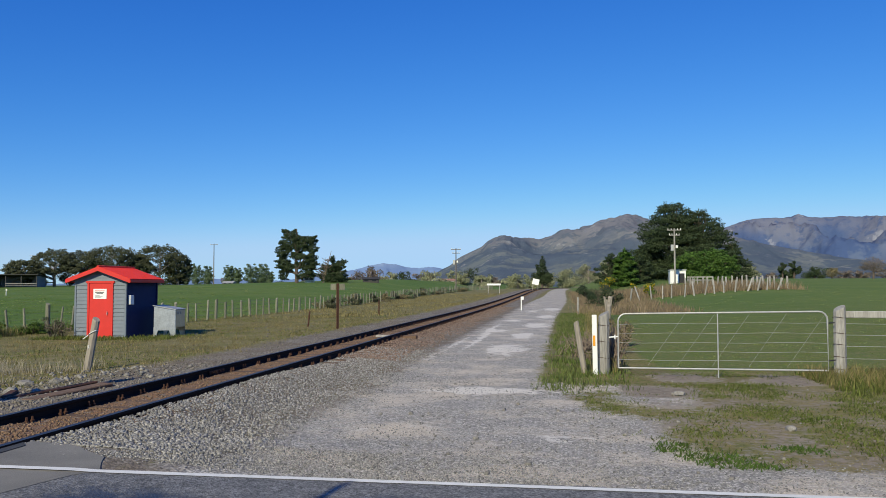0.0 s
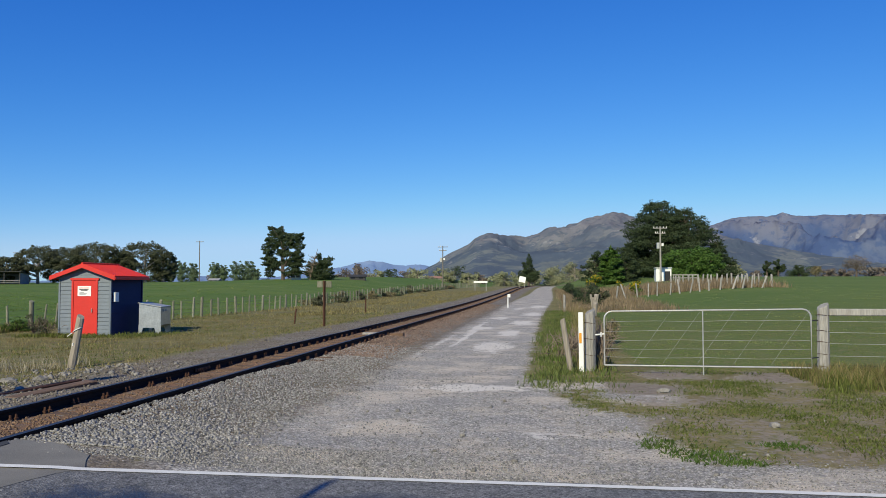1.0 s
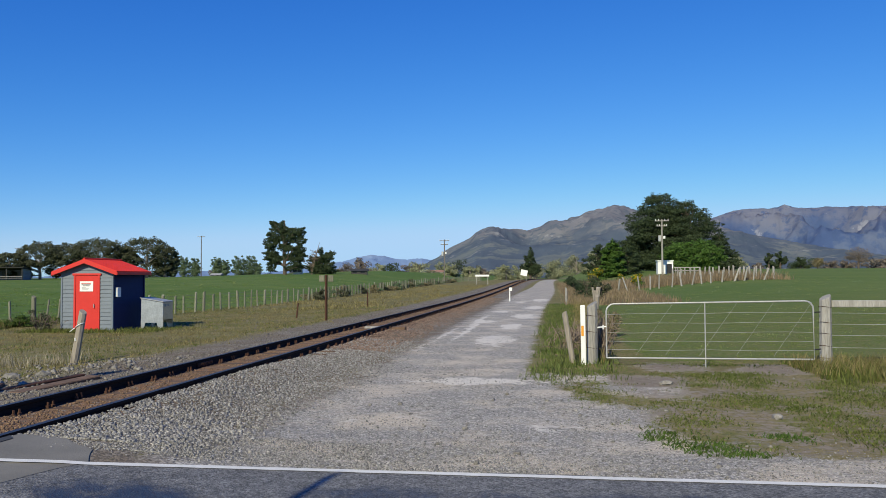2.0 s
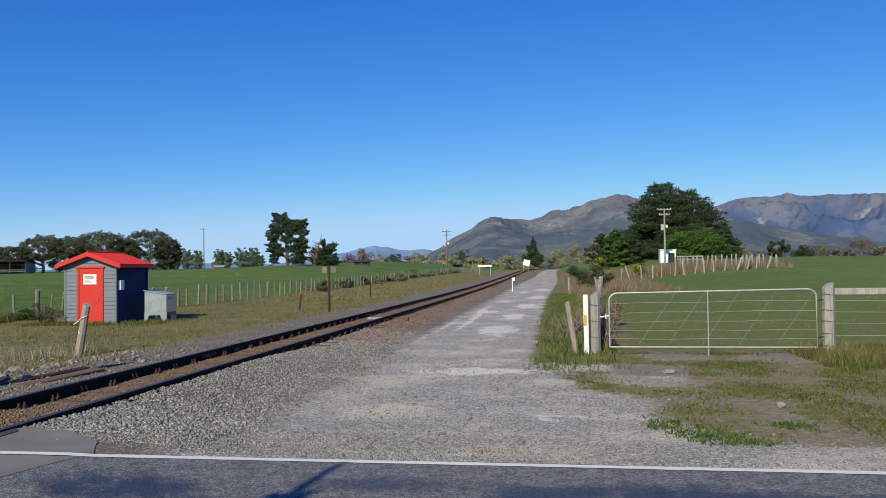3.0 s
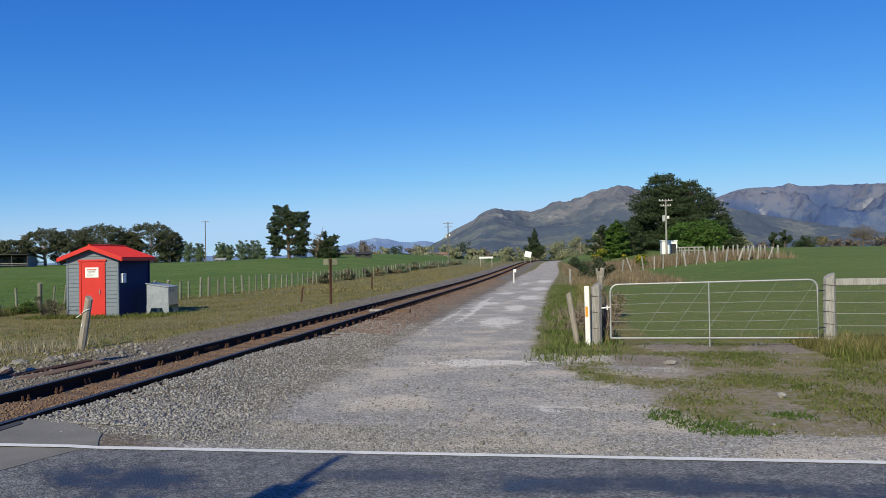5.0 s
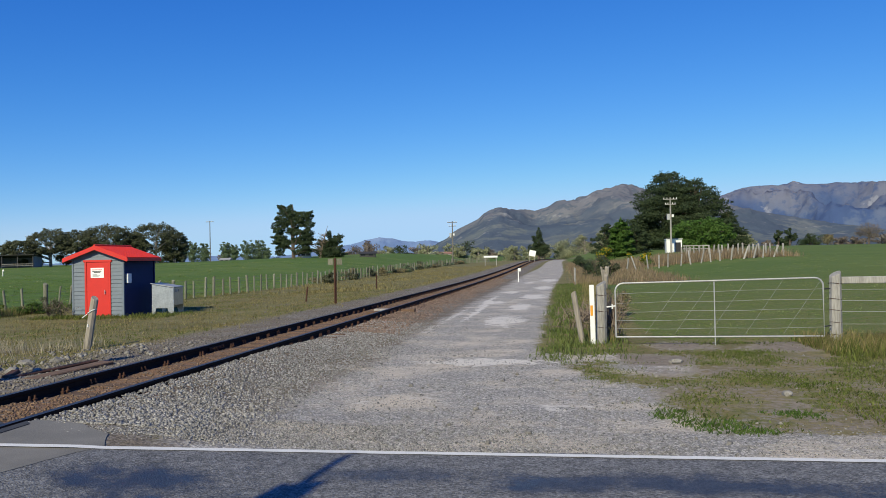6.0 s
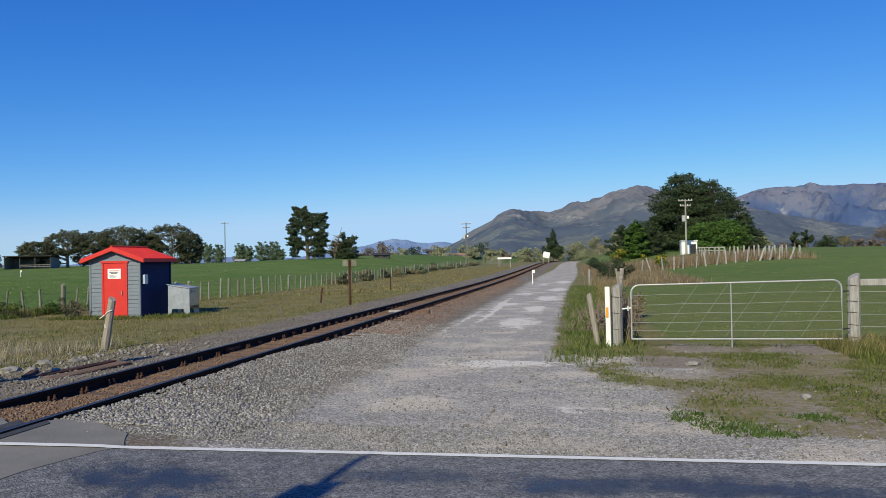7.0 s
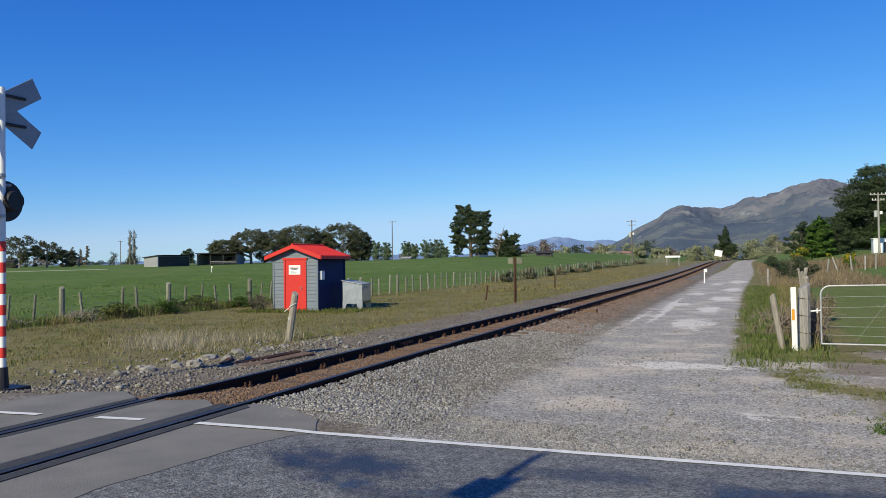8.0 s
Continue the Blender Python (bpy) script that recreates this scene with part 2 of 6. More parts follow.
def grass_right(x, y):
    """How grassy the verge before the gate is, 0 to 1."""
    edge = -0.55 + 0.9 * smooth01(13.5, 9.5, y) + 0.75 * smooth01(9.5, 7.6, y)
    if y > 30:
        edge += 0.9 * smooth01(30, 90, y) + track_bend(y)
    g = smooth01(edge - 0.15, edge + 0.45, x)
    if y < 13.6:
        g *= 0.38 + 0.62 * smooth01(0.2, 3.2, x - 0.1 * (13.6 - y)) + 0.75 * nz(x, y, 0.9, 3) * (1 - smooth01(1.8, 3.6, x)) + 0.3 * smooth01(1.8, 3.6, x)
    g *= smooth01(6.9, 7.8, y + 0.4 * nz(x, y, 1.3, 8))
    if 12.4 < y < 17:       # worn ground in the gateway
        g *= 1 - 0.95 * math.exp(-((x - 2.15) / 0.75) ** 2 - ((y - 14.6 + 0.2 * (x - 2)) / 0.75) ** 2)
        g *= 1 - 0.95 * math.exp(-((x - 3.8) / 0.6) ** 2 - ((y - 14.4) / 0.9) ** 2)
    return max(0.0, min(1.0, g))


def pale_patch(x, y):
    """Pale dusty patches along the wheel marks of the gravel track."""
    p = 0.0
    for cx, cy, rx, ry, a in ((-1.1, 12.35, 1.0, 0.42, 1.0), (-1.45, 20.6, 0.55, 1.7, 1.0), (-3.15, 18.4, 0.2, 1.3, 0.9), (-3.0, 22, 0.13, 4.0, 0.85), (-2.55, 24, 0.12, 5.0, 0.8), (-2.7, 30, 0.14, 5.0, 0.8), (-1.3, 26.5, 0.4, 1.8, 0.9),
                              (-2.5, 29, 0.5, 1.2, 0.8), (-1.1, 33.5, 0.5, 2.2, 0.9), (-2.3, 38, 0.5, 1.6, 0.8), (-0.85, 43, 0.55, 2.6, 0.9), (-0.7, 56, 0.7, 3.5, 0.8), (-1.9, 52, 0.4, 3, 0.6),
                              (-1.7, 9.0, 1.5, 0.3, 0.28), (-0.2, 8.6, 1.4, 0.28, 0.28), (-1.0, 7.4, 1.8, 0.25, 0.2)):
        p = max(p, a * math.exp(-((x - cx) / rx) ** 2 - ((y - cy) / ry) ** 2))
    return p


def build_ground():
    nx, ny = len(XS), len(YS)
    co = np.empty((ny, nx, 3))
    za, zb = np.zeros((ny, nx, 4)), np.zeros((ny, nx, 4))
    for j, y in enumerate(YS):
        c = -5.53 + track_bend(y)
        for i, x in enumerate(XS):
            z = land_z(x, y)
            if -8 < y < 5.3:
                z = min(z, road_z(x) - 0.05)
            co[j, i] = (x, y, z)
            if abs(x) > 80 or y > 420 or y < -10:
                za[j, i] = (0, 1, 0, 1)
                continue
            ball = 1 - smooth01(1.7, 3.1, abs(x - c)) if y < 300 else 0
            left_edge = -22.8 + 2.0 * smooth01(33, 38, y)
            lush = 1 - smooth01(left_edge - 0.8, left_edge + 0.6, x)
            far_in = 1.1 * smooth01(55, 110, y)
            grav = smooth01(c + 1.9 + far_in, c + 2.4 + far_in, x) * (1 - grass_right(x, y)) if y < 190 else 0
            if x < c:
                grav = (1 - smooth01(2.2, 4.2, c - x + 0.6 * nz(x, y, 0.5, 2))) * 0.9
                if y < 14:
                    grav = max(grav, (1 - smooth01(3.5, 6.5, c - x + 1.2 * nz(x, y, 0.5, 2))) * (1 - smooth01(8.5, 14, y)))
            if x < c - 0.8:       # soiled stone beyond the far rail
                ball, grav = max(ball, grav), 0.0
            if x > 1.6 and y > 15.2:
                lush = max(lush, smooth01(15.2, 16.5, y) * smooth01(1.4, 2.2, x))
                grav *= 1 - smooth01(15.2, 16.2, y) * smooth01(1.6, 2.2, x)
            za[j, i] = (grav, lush, ball, 1)
            dirt = 0.0
            if 12 < y < 17.5 and x > 1:
                dirt = 1 - grass_right(x, y)
            if 6.5 < y < 14 and x > 0.3:     # trodden stony soil between the verge's tufts
                dirt = max(dirt, 0.46 * smooth01(.3, 1.6, x) * smooth01(6.7, 7.5, y) * (1 - smooth01(13, 14, y)))
            grazed = smooth01(1.2, 2.4, x) * smooth01(14.5, 16.5, y) * (1 - 0.75 * smooth01(22, 60, y))
            zb[j, i] = (dirt, pale_patch(x, y) if -4 < x < 1 else 0, math.exp(-((x - c) / 0.95) ** 4), grazed)
    idx = np.arange(nx * ny).reshape(ny, nx)
    faces = np.stack((idx[:-1, :-1], idx[:-1, 1:], idx[1:, 1:], idx[1:, :-1]), -1).reshape(-1, 4)
    me = bpy.data.meshes.new("ground")
    me.from_pydata(co.reshape(-1, 3).tolist(), [], faces.tolist())
    for key, data in (("zone", za), ("worn", zb)):
        me.attributes.new(key, "FLOAT_COLOR", "POINT").data.foreach_set("color", data.reshape(-1))
    me.polygons.foreach_set("use_smooth", [True] * len(me.polygons))
    return me


def ground_material():
    m = bpy.data.materials.new("open_ground")
    m.use_nodes = True
    n, l = m.node_tree.nodes, m.node_tree.links
    b = n["Principled BSDF"]
    b.inputs["Roughness"].default_value, b.inputs["Specular IOR Level"].default_value = 0.95, 0.15
    geo = n.new("ShaderNodeNewGeometry")

    def tex(scale, detail=4.0, rough=0.6):
        t = n.new("ShaderNodeTexNoise")
        t.inputs["Scale"].default_value, t.inputs["Detail"].default_value, t.inputs["Roughness"].default_value = scale, detail, rough
        l.new(geo.outputs["Position"], t.inputs["Vector"])
        return t.outputs[0]

    def math_(op, a, b_=0.0, c_=0.0):
        t = n.new("ShaderNodeMath")
        t.operation = op
        for k, v in enumerate((a, b_, c_)):
            if isinstance(v, (int, float)):
                t.inputs[k].default_value = v
            else:
                l.new(v, t.inputs[k])
        return t.outputs[0]

    def rng(v, a, b_, c_=0.0, d=1.0):
        t = n.new("ShaderNodeMapRange")
        t.interpolation_type = "SMOOTHSTEP"
        for k, w in enumerate((a, b_, c_, d)):
            t.inputs[k + 1].default_value = w
        l.new(v, t.inputs[0])
        return t.outputs[0]

    def mix(f, a, b_):
        t = n.new("ShaderNodeMix")
        t.data_type = "RGBA"
        for key, v in (("Factor", f), ("A", a), ("B", b_)):
            if isinstance(v, tuple):
                t.inputs[key].default_value = (*v, 1)
            elif isinstance(v, float):
                t.inputs[key].default_value = v
            else:
                l.new(v, t.inputs[key])
        return t.outputs["Result"]

    zone, worn = n.new("ShaderNodeAttribute"), n.new("ShaderNodeAttribute")
    zone.attribute_name, worn.attribute_name = "zone", "worn"
    zs, ws = n.new("ShaderNodeSeparateColor"), n.new("ShaderNodeSeparateColor")
    l.new(zone.outputs["Color"], zs.inputs[0])
    l.new(worn.outputs["Color"], ws.inputs[0])
    big, mid, fine, grit, clump = tex(0.06), tex(0.9, 5), tex(9, 4), tex(55, 3), tex(17, 5, 0.7)
    edge = math_("MULTIPLY_ADD", fine, 0.55, math_("MULTIPLY", mid, 0.45))

    def mask(v, soft=0.22):
        return rng(math_("ADD", v, math_("MULTIPLY", math_("SUBTRACT", edge, 0.5), 2.6)), 0.5 - soft, 0.5 + soft)

    vor = n.new("ShaderNodeTexVoronoi")
    vor.inputs["Scale"].default_value = 42
    l.new(geo.outputs["Position"], vor.inputs["Vector"])
    vs_ = n.new("ShaderNodeSeparateColor")
    l.new(vor.outputs["Color"], vs_.inputs[0])
    cell, gap = vs_.outputs[0], vor.outputs["Distance"]
    patch = tex(2.6, 6, 0.7)
    lay = n.new("ShaderNodeMapping")
    lay.inputs["Scale"].default_value, lay.inputs["Rotation"].default_value = (0.75, 0.95, 1), (0, 0, 0.3)
    l.new(geo.outputs["Position"], lay.inputs[0])
    bt = n.new("ShaderNodeTexNoise")
    bt.inputs["Scale"].default_value, bt.inputs["Detail"].default_value, bt.inputs["Roughness"].default_value = 1.1, 7, 0.65
    l.new(lay.outputs[0], bt.inputs["Vector"])
    band = bt.outputs[0]
    dry = mix(rng(mid, 0.35, 0.65), (0.205, 0.168, 0.068), (0.26, 0.21, 0.112))
    dry = mix(rng(tex(0.38, 5, 0.65), 0.46, 0.62, 0.0, 0.65), dry, (0.145, 0.115, 0.068))
    dry = mix(rng(patch, 0.43, 0.62, 0.0, 0.8), dry, (0.145, 0.155, 0.044))
    dry = mix(rng(fine, 0.48, 0.7), dry, (0.105, 0.12, 0.034))
    lush = mix(rng(mid, 0.3, 0.7), (0.072, 0.134, 0.024), (0.102, 0.162, 0.035))
    lush = mix(rng(big, 0.42, 0.62), lush, (0.122, 0.174, 0.041))
    lush = mix(rng(patch, 0.5, 0.72, 0.0, 0.45), lush, (0.138, 0.15, 0.05))
    lush = mix(rng(fine, 0.55, 0.75), lush, (0.065, 0.11, 0.02))
    lush = mix(math_("MULTIPLY", worn.outputs["Alpha"], rng(patch, 0.35, 0.6, 0.45, 1.0)), lush, mix(rng(fine, 0.4, 0.6), (0.172, 0.166, 0.066), (0.12, 0.142, 0.037)))
    dry = mix(rng(clump, 0.52, 0.62, 0.0, 0.65), dry, (0.065, 0.07, 0.022))
    dry = mix(rng(clump, 0.30, 0.44, 0.75, 0.0), dry, (0.31, 0.26, 0.145))
    lush = mix(rng(clump, 0.50, 0.62, 0.0, 0.5), lush, (0.055, 0.095, 0.017))
    grav = mix(rng(cell, 0.1, 0.95), (0.25, 0.235, 0.212), (0.64, 0.60, 0.54))
    grav = mix(rng(gap, 0.25, 0.6, 0.0, 0.6), grav, (0.17, 0.162, 0.15))
    grav = mix(rng(band, 0.44, 0.66, 0.0, 0.65), grav, (0.62, 0.53, 0.42))
    grav = mix(rng(fine, 0.55, 0.72, 0.0, 0.55), grav, (0.25, 0.24, 0.225))
    pale = math_("MULTIPLY", rng(math_("ADD", ws.outputs[1], math_("ADD", math_("MULTIPLY", math_("SUBTRACT", edge, 0.5), 1.6), math_("MULTIPLY", math_("SUBTRACT", patch, 0.5), 2.0))), 0.34, 0.56), 0.85)
    grav = mix(pale, grav, mix(rng(grit, 0.3, 0.7), (0.72, 0.67, 0.60), (0.60, 0.56, 0.50)))
    ball = mix(rng(cell, 0.1, 0.9), (0.105, 0.092, 0.076), (0.29, 0.258, 0.218))
    ball = mix(rng(mid, 0.42, 0.6, 0.0, 0.65), ball, (0.145, 0.112, 0.08))
    ball = mix(math_("MULTIPLY", ws.outputs[2], rng(fine, 0.32, 0.55)), ball, (0.23, 0.132, 0.075))
    dirt = mix(rng(fine, 0.3, 0.7), (0.18, 0.148, 0.115), (0.28, 0.232, 0.182))
    col = mix(mask(zs.outputs[1]), dry, lush)
    col = mix(mask(zs.outputs[0]), col, grav)
    col = mix(mask(ws.outputs[0]), col, dirt)
    col = mix(mask(zs.outputs[2], 0.35), col, ball)
    l.new(col, b.inputs["Base Color"])
    bp = n.new("ShaderNodeBump")
    bp.inputs["Strength"].default_value, bp.inputs["Distance"].default_value = 0.45, 0.03
    l.new(math_("SUBTRACT", math_("ADD", math_("MULTIPLY", grit, 0.7), math_("MULTIPLY", fine, 1.3)), math_("MULTIPLY", gap, 0.9)), bp.inputs["Height"])
    l.new(bp.outputs[0], b.inputs["Normal"])
    return m


ground = new("ground", build_ground())
ground.data.materials.append(ground_material())
tagged(ground, "flat farmland of green paddock, dry verge and grey gravel", "ground", kind="structure")


# ---- the sealed road and its crossing ----
def seal_material():
    """Chip seal: stone chips in tar, worn bare to dark tar in three places along the wheel path."""
    m = mat("chip_seal", (0.095, 0.093, 0.089), (0.235, 0.23, 0.22), 9, 0.9, bump=0.7, fine=70, spread=0.55)
    n, l = m.node_tree.nodes, m.node_tree.links
    b = n["Principled BSDF"]
    geo = n.new("ShaderNodeNewGeometry")
    t = n.new("ShaderNodeTexNoise")
    t.inputs["Scale"].default_value, t.inputs["Detail"].default_value, t.inputs["Roughness"].default_value = 2.2, 6, 0.7
    l.new(geo.outputs["Position"], t.inputs["Vector"])
    chips = n.new("ShaderNodeTexVoronoi")
    chips.inputs["Scale"].default_value = 62
    l.new(geo.outputs["Position"], chips.inputs["Vector"])
    shade = n.new("ShaderNodeSeparateColor")
    l.new(chips.outputs["Color"], shade.inputs[0])
    each = n.new("ShaderNodeMapRange")
    each.inputs[3].default_value, each.inputs[4].default_value = 0.5, 1.5
    l.new(shade.outputs[0], each.inputs[0])
    hue = n.new("ShaderNodeHueSaturation")
    l.new(each.outputs[0], hue.inputs["Value"])
    l.new(b.inputs["Base Color"].links[0].from_socket, hue.inputs["Color"])
    src = hue.outputs[0]
    gloss = None
    for cx, cy, rx, ry, k in ((-2.85, 5.05, 0.75, 0.42, 0.85), (1.0, 5.45, 1.9, 0.26, 0.75), (-1.1, 5.55, 0.9, 0.22, 0.5), (1.6, 4.75, 0.6, 0.2, 0.7), (-2.3, 4.6, 0.5, 0.3, 0.5)):
        mp = n.new("ShaderNodeMapping")
        mp.vector_type = "TEXTURE"
        mp.inputs["Location"].default_value, mp.inputs["Scale"].default_value = (cx, cy, 0), (rx, ry, 1e3)
        l.new(geo.outputs["Position"], mp.inputs[0])
        ln = n.new("ShaderNodeVectorMath")
        ln.operation = "LENGTH"
        l.new(mp.outputs[0], ln.inputs[0])
        ad = n.new("ShaderNodeMath")
        ad.operation = "MULTIPLY_ADD"
        ad.inputs[1].default_value = 3.4
        l.new(t.outputs[0], ad.inputs[0])
        l.new(ln.outputs["Value"], ad.inputs[2])
        r = n.new("ShaderNodeMapRange")
        r.interpolation_type = "SMOOTHSTEP"
        r.inputs[1].default_value, r.inputs[2].default_value, r.inputs[3].default_value, r.inputs[4].default_value = 1.9, 3.0, k, 0.0
        l.new(ad.outputs[0], r.inputs[0])
        mx = n.new("ShaderNodeMix")
        mx.data_type = "RGBA"
        l.new(r.outputs[0], mx.inputs["Factor"])
        l.new(src, mx.inputs["A"])
        mx.inputs["B"].default_value = (0.02, 0.023, 0.034, 1)
        src = mx.outputs["Result"]
        lo = n.new("ShaderNodeMath")
        lo.operation = "MULTIPLY_ADD"
        lo.inputs[1].default_value, lo.inputs[2].default_value = -0.5, 0.9
        l.new(r.outputs[0], lo.inputs[0])
        if gloss is not None:
            l.new(gloss, lo.inputs[2])
        gloss = lo.outputs[0]
    l.new(src, b.inputs["Base Color"])
    l.new(gloss, b.inputs["Roughness"])
    return m


def edge_y(x):
    """Where the painted edge line runs."""
    return (5.9 - 0.09 * max(0.0, -5 - x)) * (1.42 - road_z(x)) / 1.47


def build_road():
    bm = bmesh.new()
    xs = [-70, -40, -20, -12] + [-10 + 0.2 * k for k in range(0, 80)] + [6, 7, 8, 10, 14, 25, 50, 80]
    rows = []
    for x in xs:
        e = edge_y(max(-6.0, min(x, 12))) + 0.11 + (0.05 * nz(x, 0, 2.1, 4) + 0.05 * nz(x, 0, 0.6, 9)) * (abs(x) < 12)
        ys = (-1.2, 2.4, e - 0.06, e)
        ring = [bm.verts.new((x, y, road_z(x) - (0.012 if k == 3 else 0))) for k, y in enumerate(ys)]
        ring.append(bm.verts.new((x, e + 0.03, road_z(x) - 0.09)))
        rows.append(ring)
    for a, b in zip(rows, rows[1:]):
        for k in range(len(a) - 1):
            bm.faces.new((a[k], b[k], b[k + 1], a[k + 1]))
    ob = link("road", bm, seal_material(), smooth=True)
    return tagged(ob, "grey chip-sealed country road with dark tar patches", "road", kind="structure")


build_road()


def slab(name, outline, z0, thick, material, label):
    """A flat surfacing slab with chipped corners, laid on the road."""
    ragged = []
    for (xa, ya), (xb, yb) in zip(outline, outline[1:] + outline[:1]):
        k = max(1, int(math.hypot(xb - xa, yb - ya) / 0.12))
        for i in range(k):
            x, y = xa + (xb - xa) * i / k, ya + (yb - ya) * i / k
            w = 0.0 if material is M_GROOVE else 0.03
            ragged.append((x + w * nz(x, y, 4, 1) + w * nz(x, y, 1.3, 7), y + w * nz(x, y, 4, 5)))
    outline = ragged
    bm = bmesh.new()
    top = [bm.verts.new((x, y, z0 + road_z(x))) for x, y in outline]
    low = [bm.verts.new((x, y, z0 + road_z(x) - thick)) for x, y in outline]
    bm.faces.new(top)
    for k in range(len(top)):
        j = (k + 1) % len(top)
        bm.faces.new((top[k], low[k], low[j], top[j]))
    bmesh.ops.recalc_face_normals(bm, faces=bm.faces)
    ob = link(name, bm, material)
    return tagged(ob, label, "crossing slab", kind="structure")


slab("crossing_apron", [(-4.86, -1.0), (-4.05, -1.0), (-4.1, 2.0), (-4.02, 3.9), (-3.85, 5.1), (-3.64, 5.82), (-3.85, 6.2), (-4.35, 6.6), (-4.86, 6.7)], 0.004, 0.1, M_CONC, "smooth grey asphalt slab beside the rail")
slab("crossing_middle", [(-5.98, -1.0), (-5.12, -1.0), (-5.12, 6.45), (-5.5, 6.75), (-5.98, 6.5)], 0.008, 0.1, M_CONC, "grey asphalt infill between the rails")
slab("crossing_shoulder", [(-7.5, -1.0), (-6.22, -1.0), (-6.22, 6.55), (-6.7, 6.95), (-7.3, 6.7), (-7.5, 6.3)], 0.006, 0.1, M_CONC, "grey asphalt slab outside the rail")
# Dark strips stand for the shadowed flangeway grooves beside the rails.
for n_, (xa, xb) in (("groove_strip_near", (-4.9, -4.77)), ("groove_strip_middle_near", (-5.2, -5.02)), ("groove_strip_middle_far", (-6.05, -5.95)), ("groove_strip_far", (-6.32, -6.18))):
    slab(n_, [(xa, -1.0), (xb, -1.0), (xb, 6.5), (xa + 0.02, 6.62)], 0.011, 0.08, M_GROOVE, "dark strip for the shaded groove along the rail")


def paint_line(xa, xb, w=0.088):
    bm = bmesh.new()
    k = max(2, int((xb - xa) / 0.15))
    rows = []
    for i in range(k + 1):
        x = xa + (xb - xa) * i / k
        y = edge_y(x)
        up = 0.013 if x < -3.7 else 0.006
        rows.append([bm.verts.new((x, y - w / 2 + 0.008 * nz(x, y, 7, 3), road_z(x) + up)), bm.verts.new((x, y + w / 2 + 0.008 * nz(x, y, 7, 9), road_z(x) + up))])
    for a, b in zip(rows, rows[1:]):
        bm.faces.new((a[0], b[0], b[1], a[1]))
    ob = link("edge_line", bm, M_LINE)
    return tagged(ob, "worn white painted edge line on the road", "road marking", kind="structure")


for xa_, xb_ in ((-14, -6.5), (-5.85, -5.35), (-4.76, -3.62), (-3.62, 30)):
    paint_line(xa_, xb_)


# ---- the railway ----
GAUGE_X = (-4.97, -6.10)


def build_rail(x0):
    prof = [(-0.035, 0), (0.035, 0), (0.036, -0.03), (0.012, -0.045), (0.009, -0.115), (0.06, -0.13), (0.06, -0.145), (-0.06, -0.145), (-0.06, -0.13), (-0.009, -0.115), (-0.012, -0.045), (-0.036, -0.03)]
    ys = [-60.0, -20.0, -1.0, 3, 6.5] + [8 + 4 * k for k in range(12)] + [60 + 8 * k for k in range(24)]
    bm = bmesh.new()
    rings = [[bm.verts.new((x0 + track_bend(y) + px, y, 0.014 + track_rise(y) + pz)) for px, pz in prof] for y in ys]
    for a, b in zip(rings, rings[1:]):
        for k in range(len(prof)):
            f = bm.faces.new((a[k], a[(k + 1) % len(prof)], b[(k + 1) % len(prof)], b[k]))
            f.material_index = 1 if k == 0 else 0
    bm.faces.new(rings[0])
    bm.faces.new(rings[-1][::-1])
    bmesh.ops.recalc_face_normals(bm, faces=bm.faces)
    return bm


track = thing("railway_track", Matrix(), "single narrow-gauge railway track with dark rusty rails", "railway track", kind="structure")
for gx in GAUGE_X:
    part("rail", build_rail(gx), [M_RAIL, M_RAILTOP], track, "dark steel rail with a worn top")


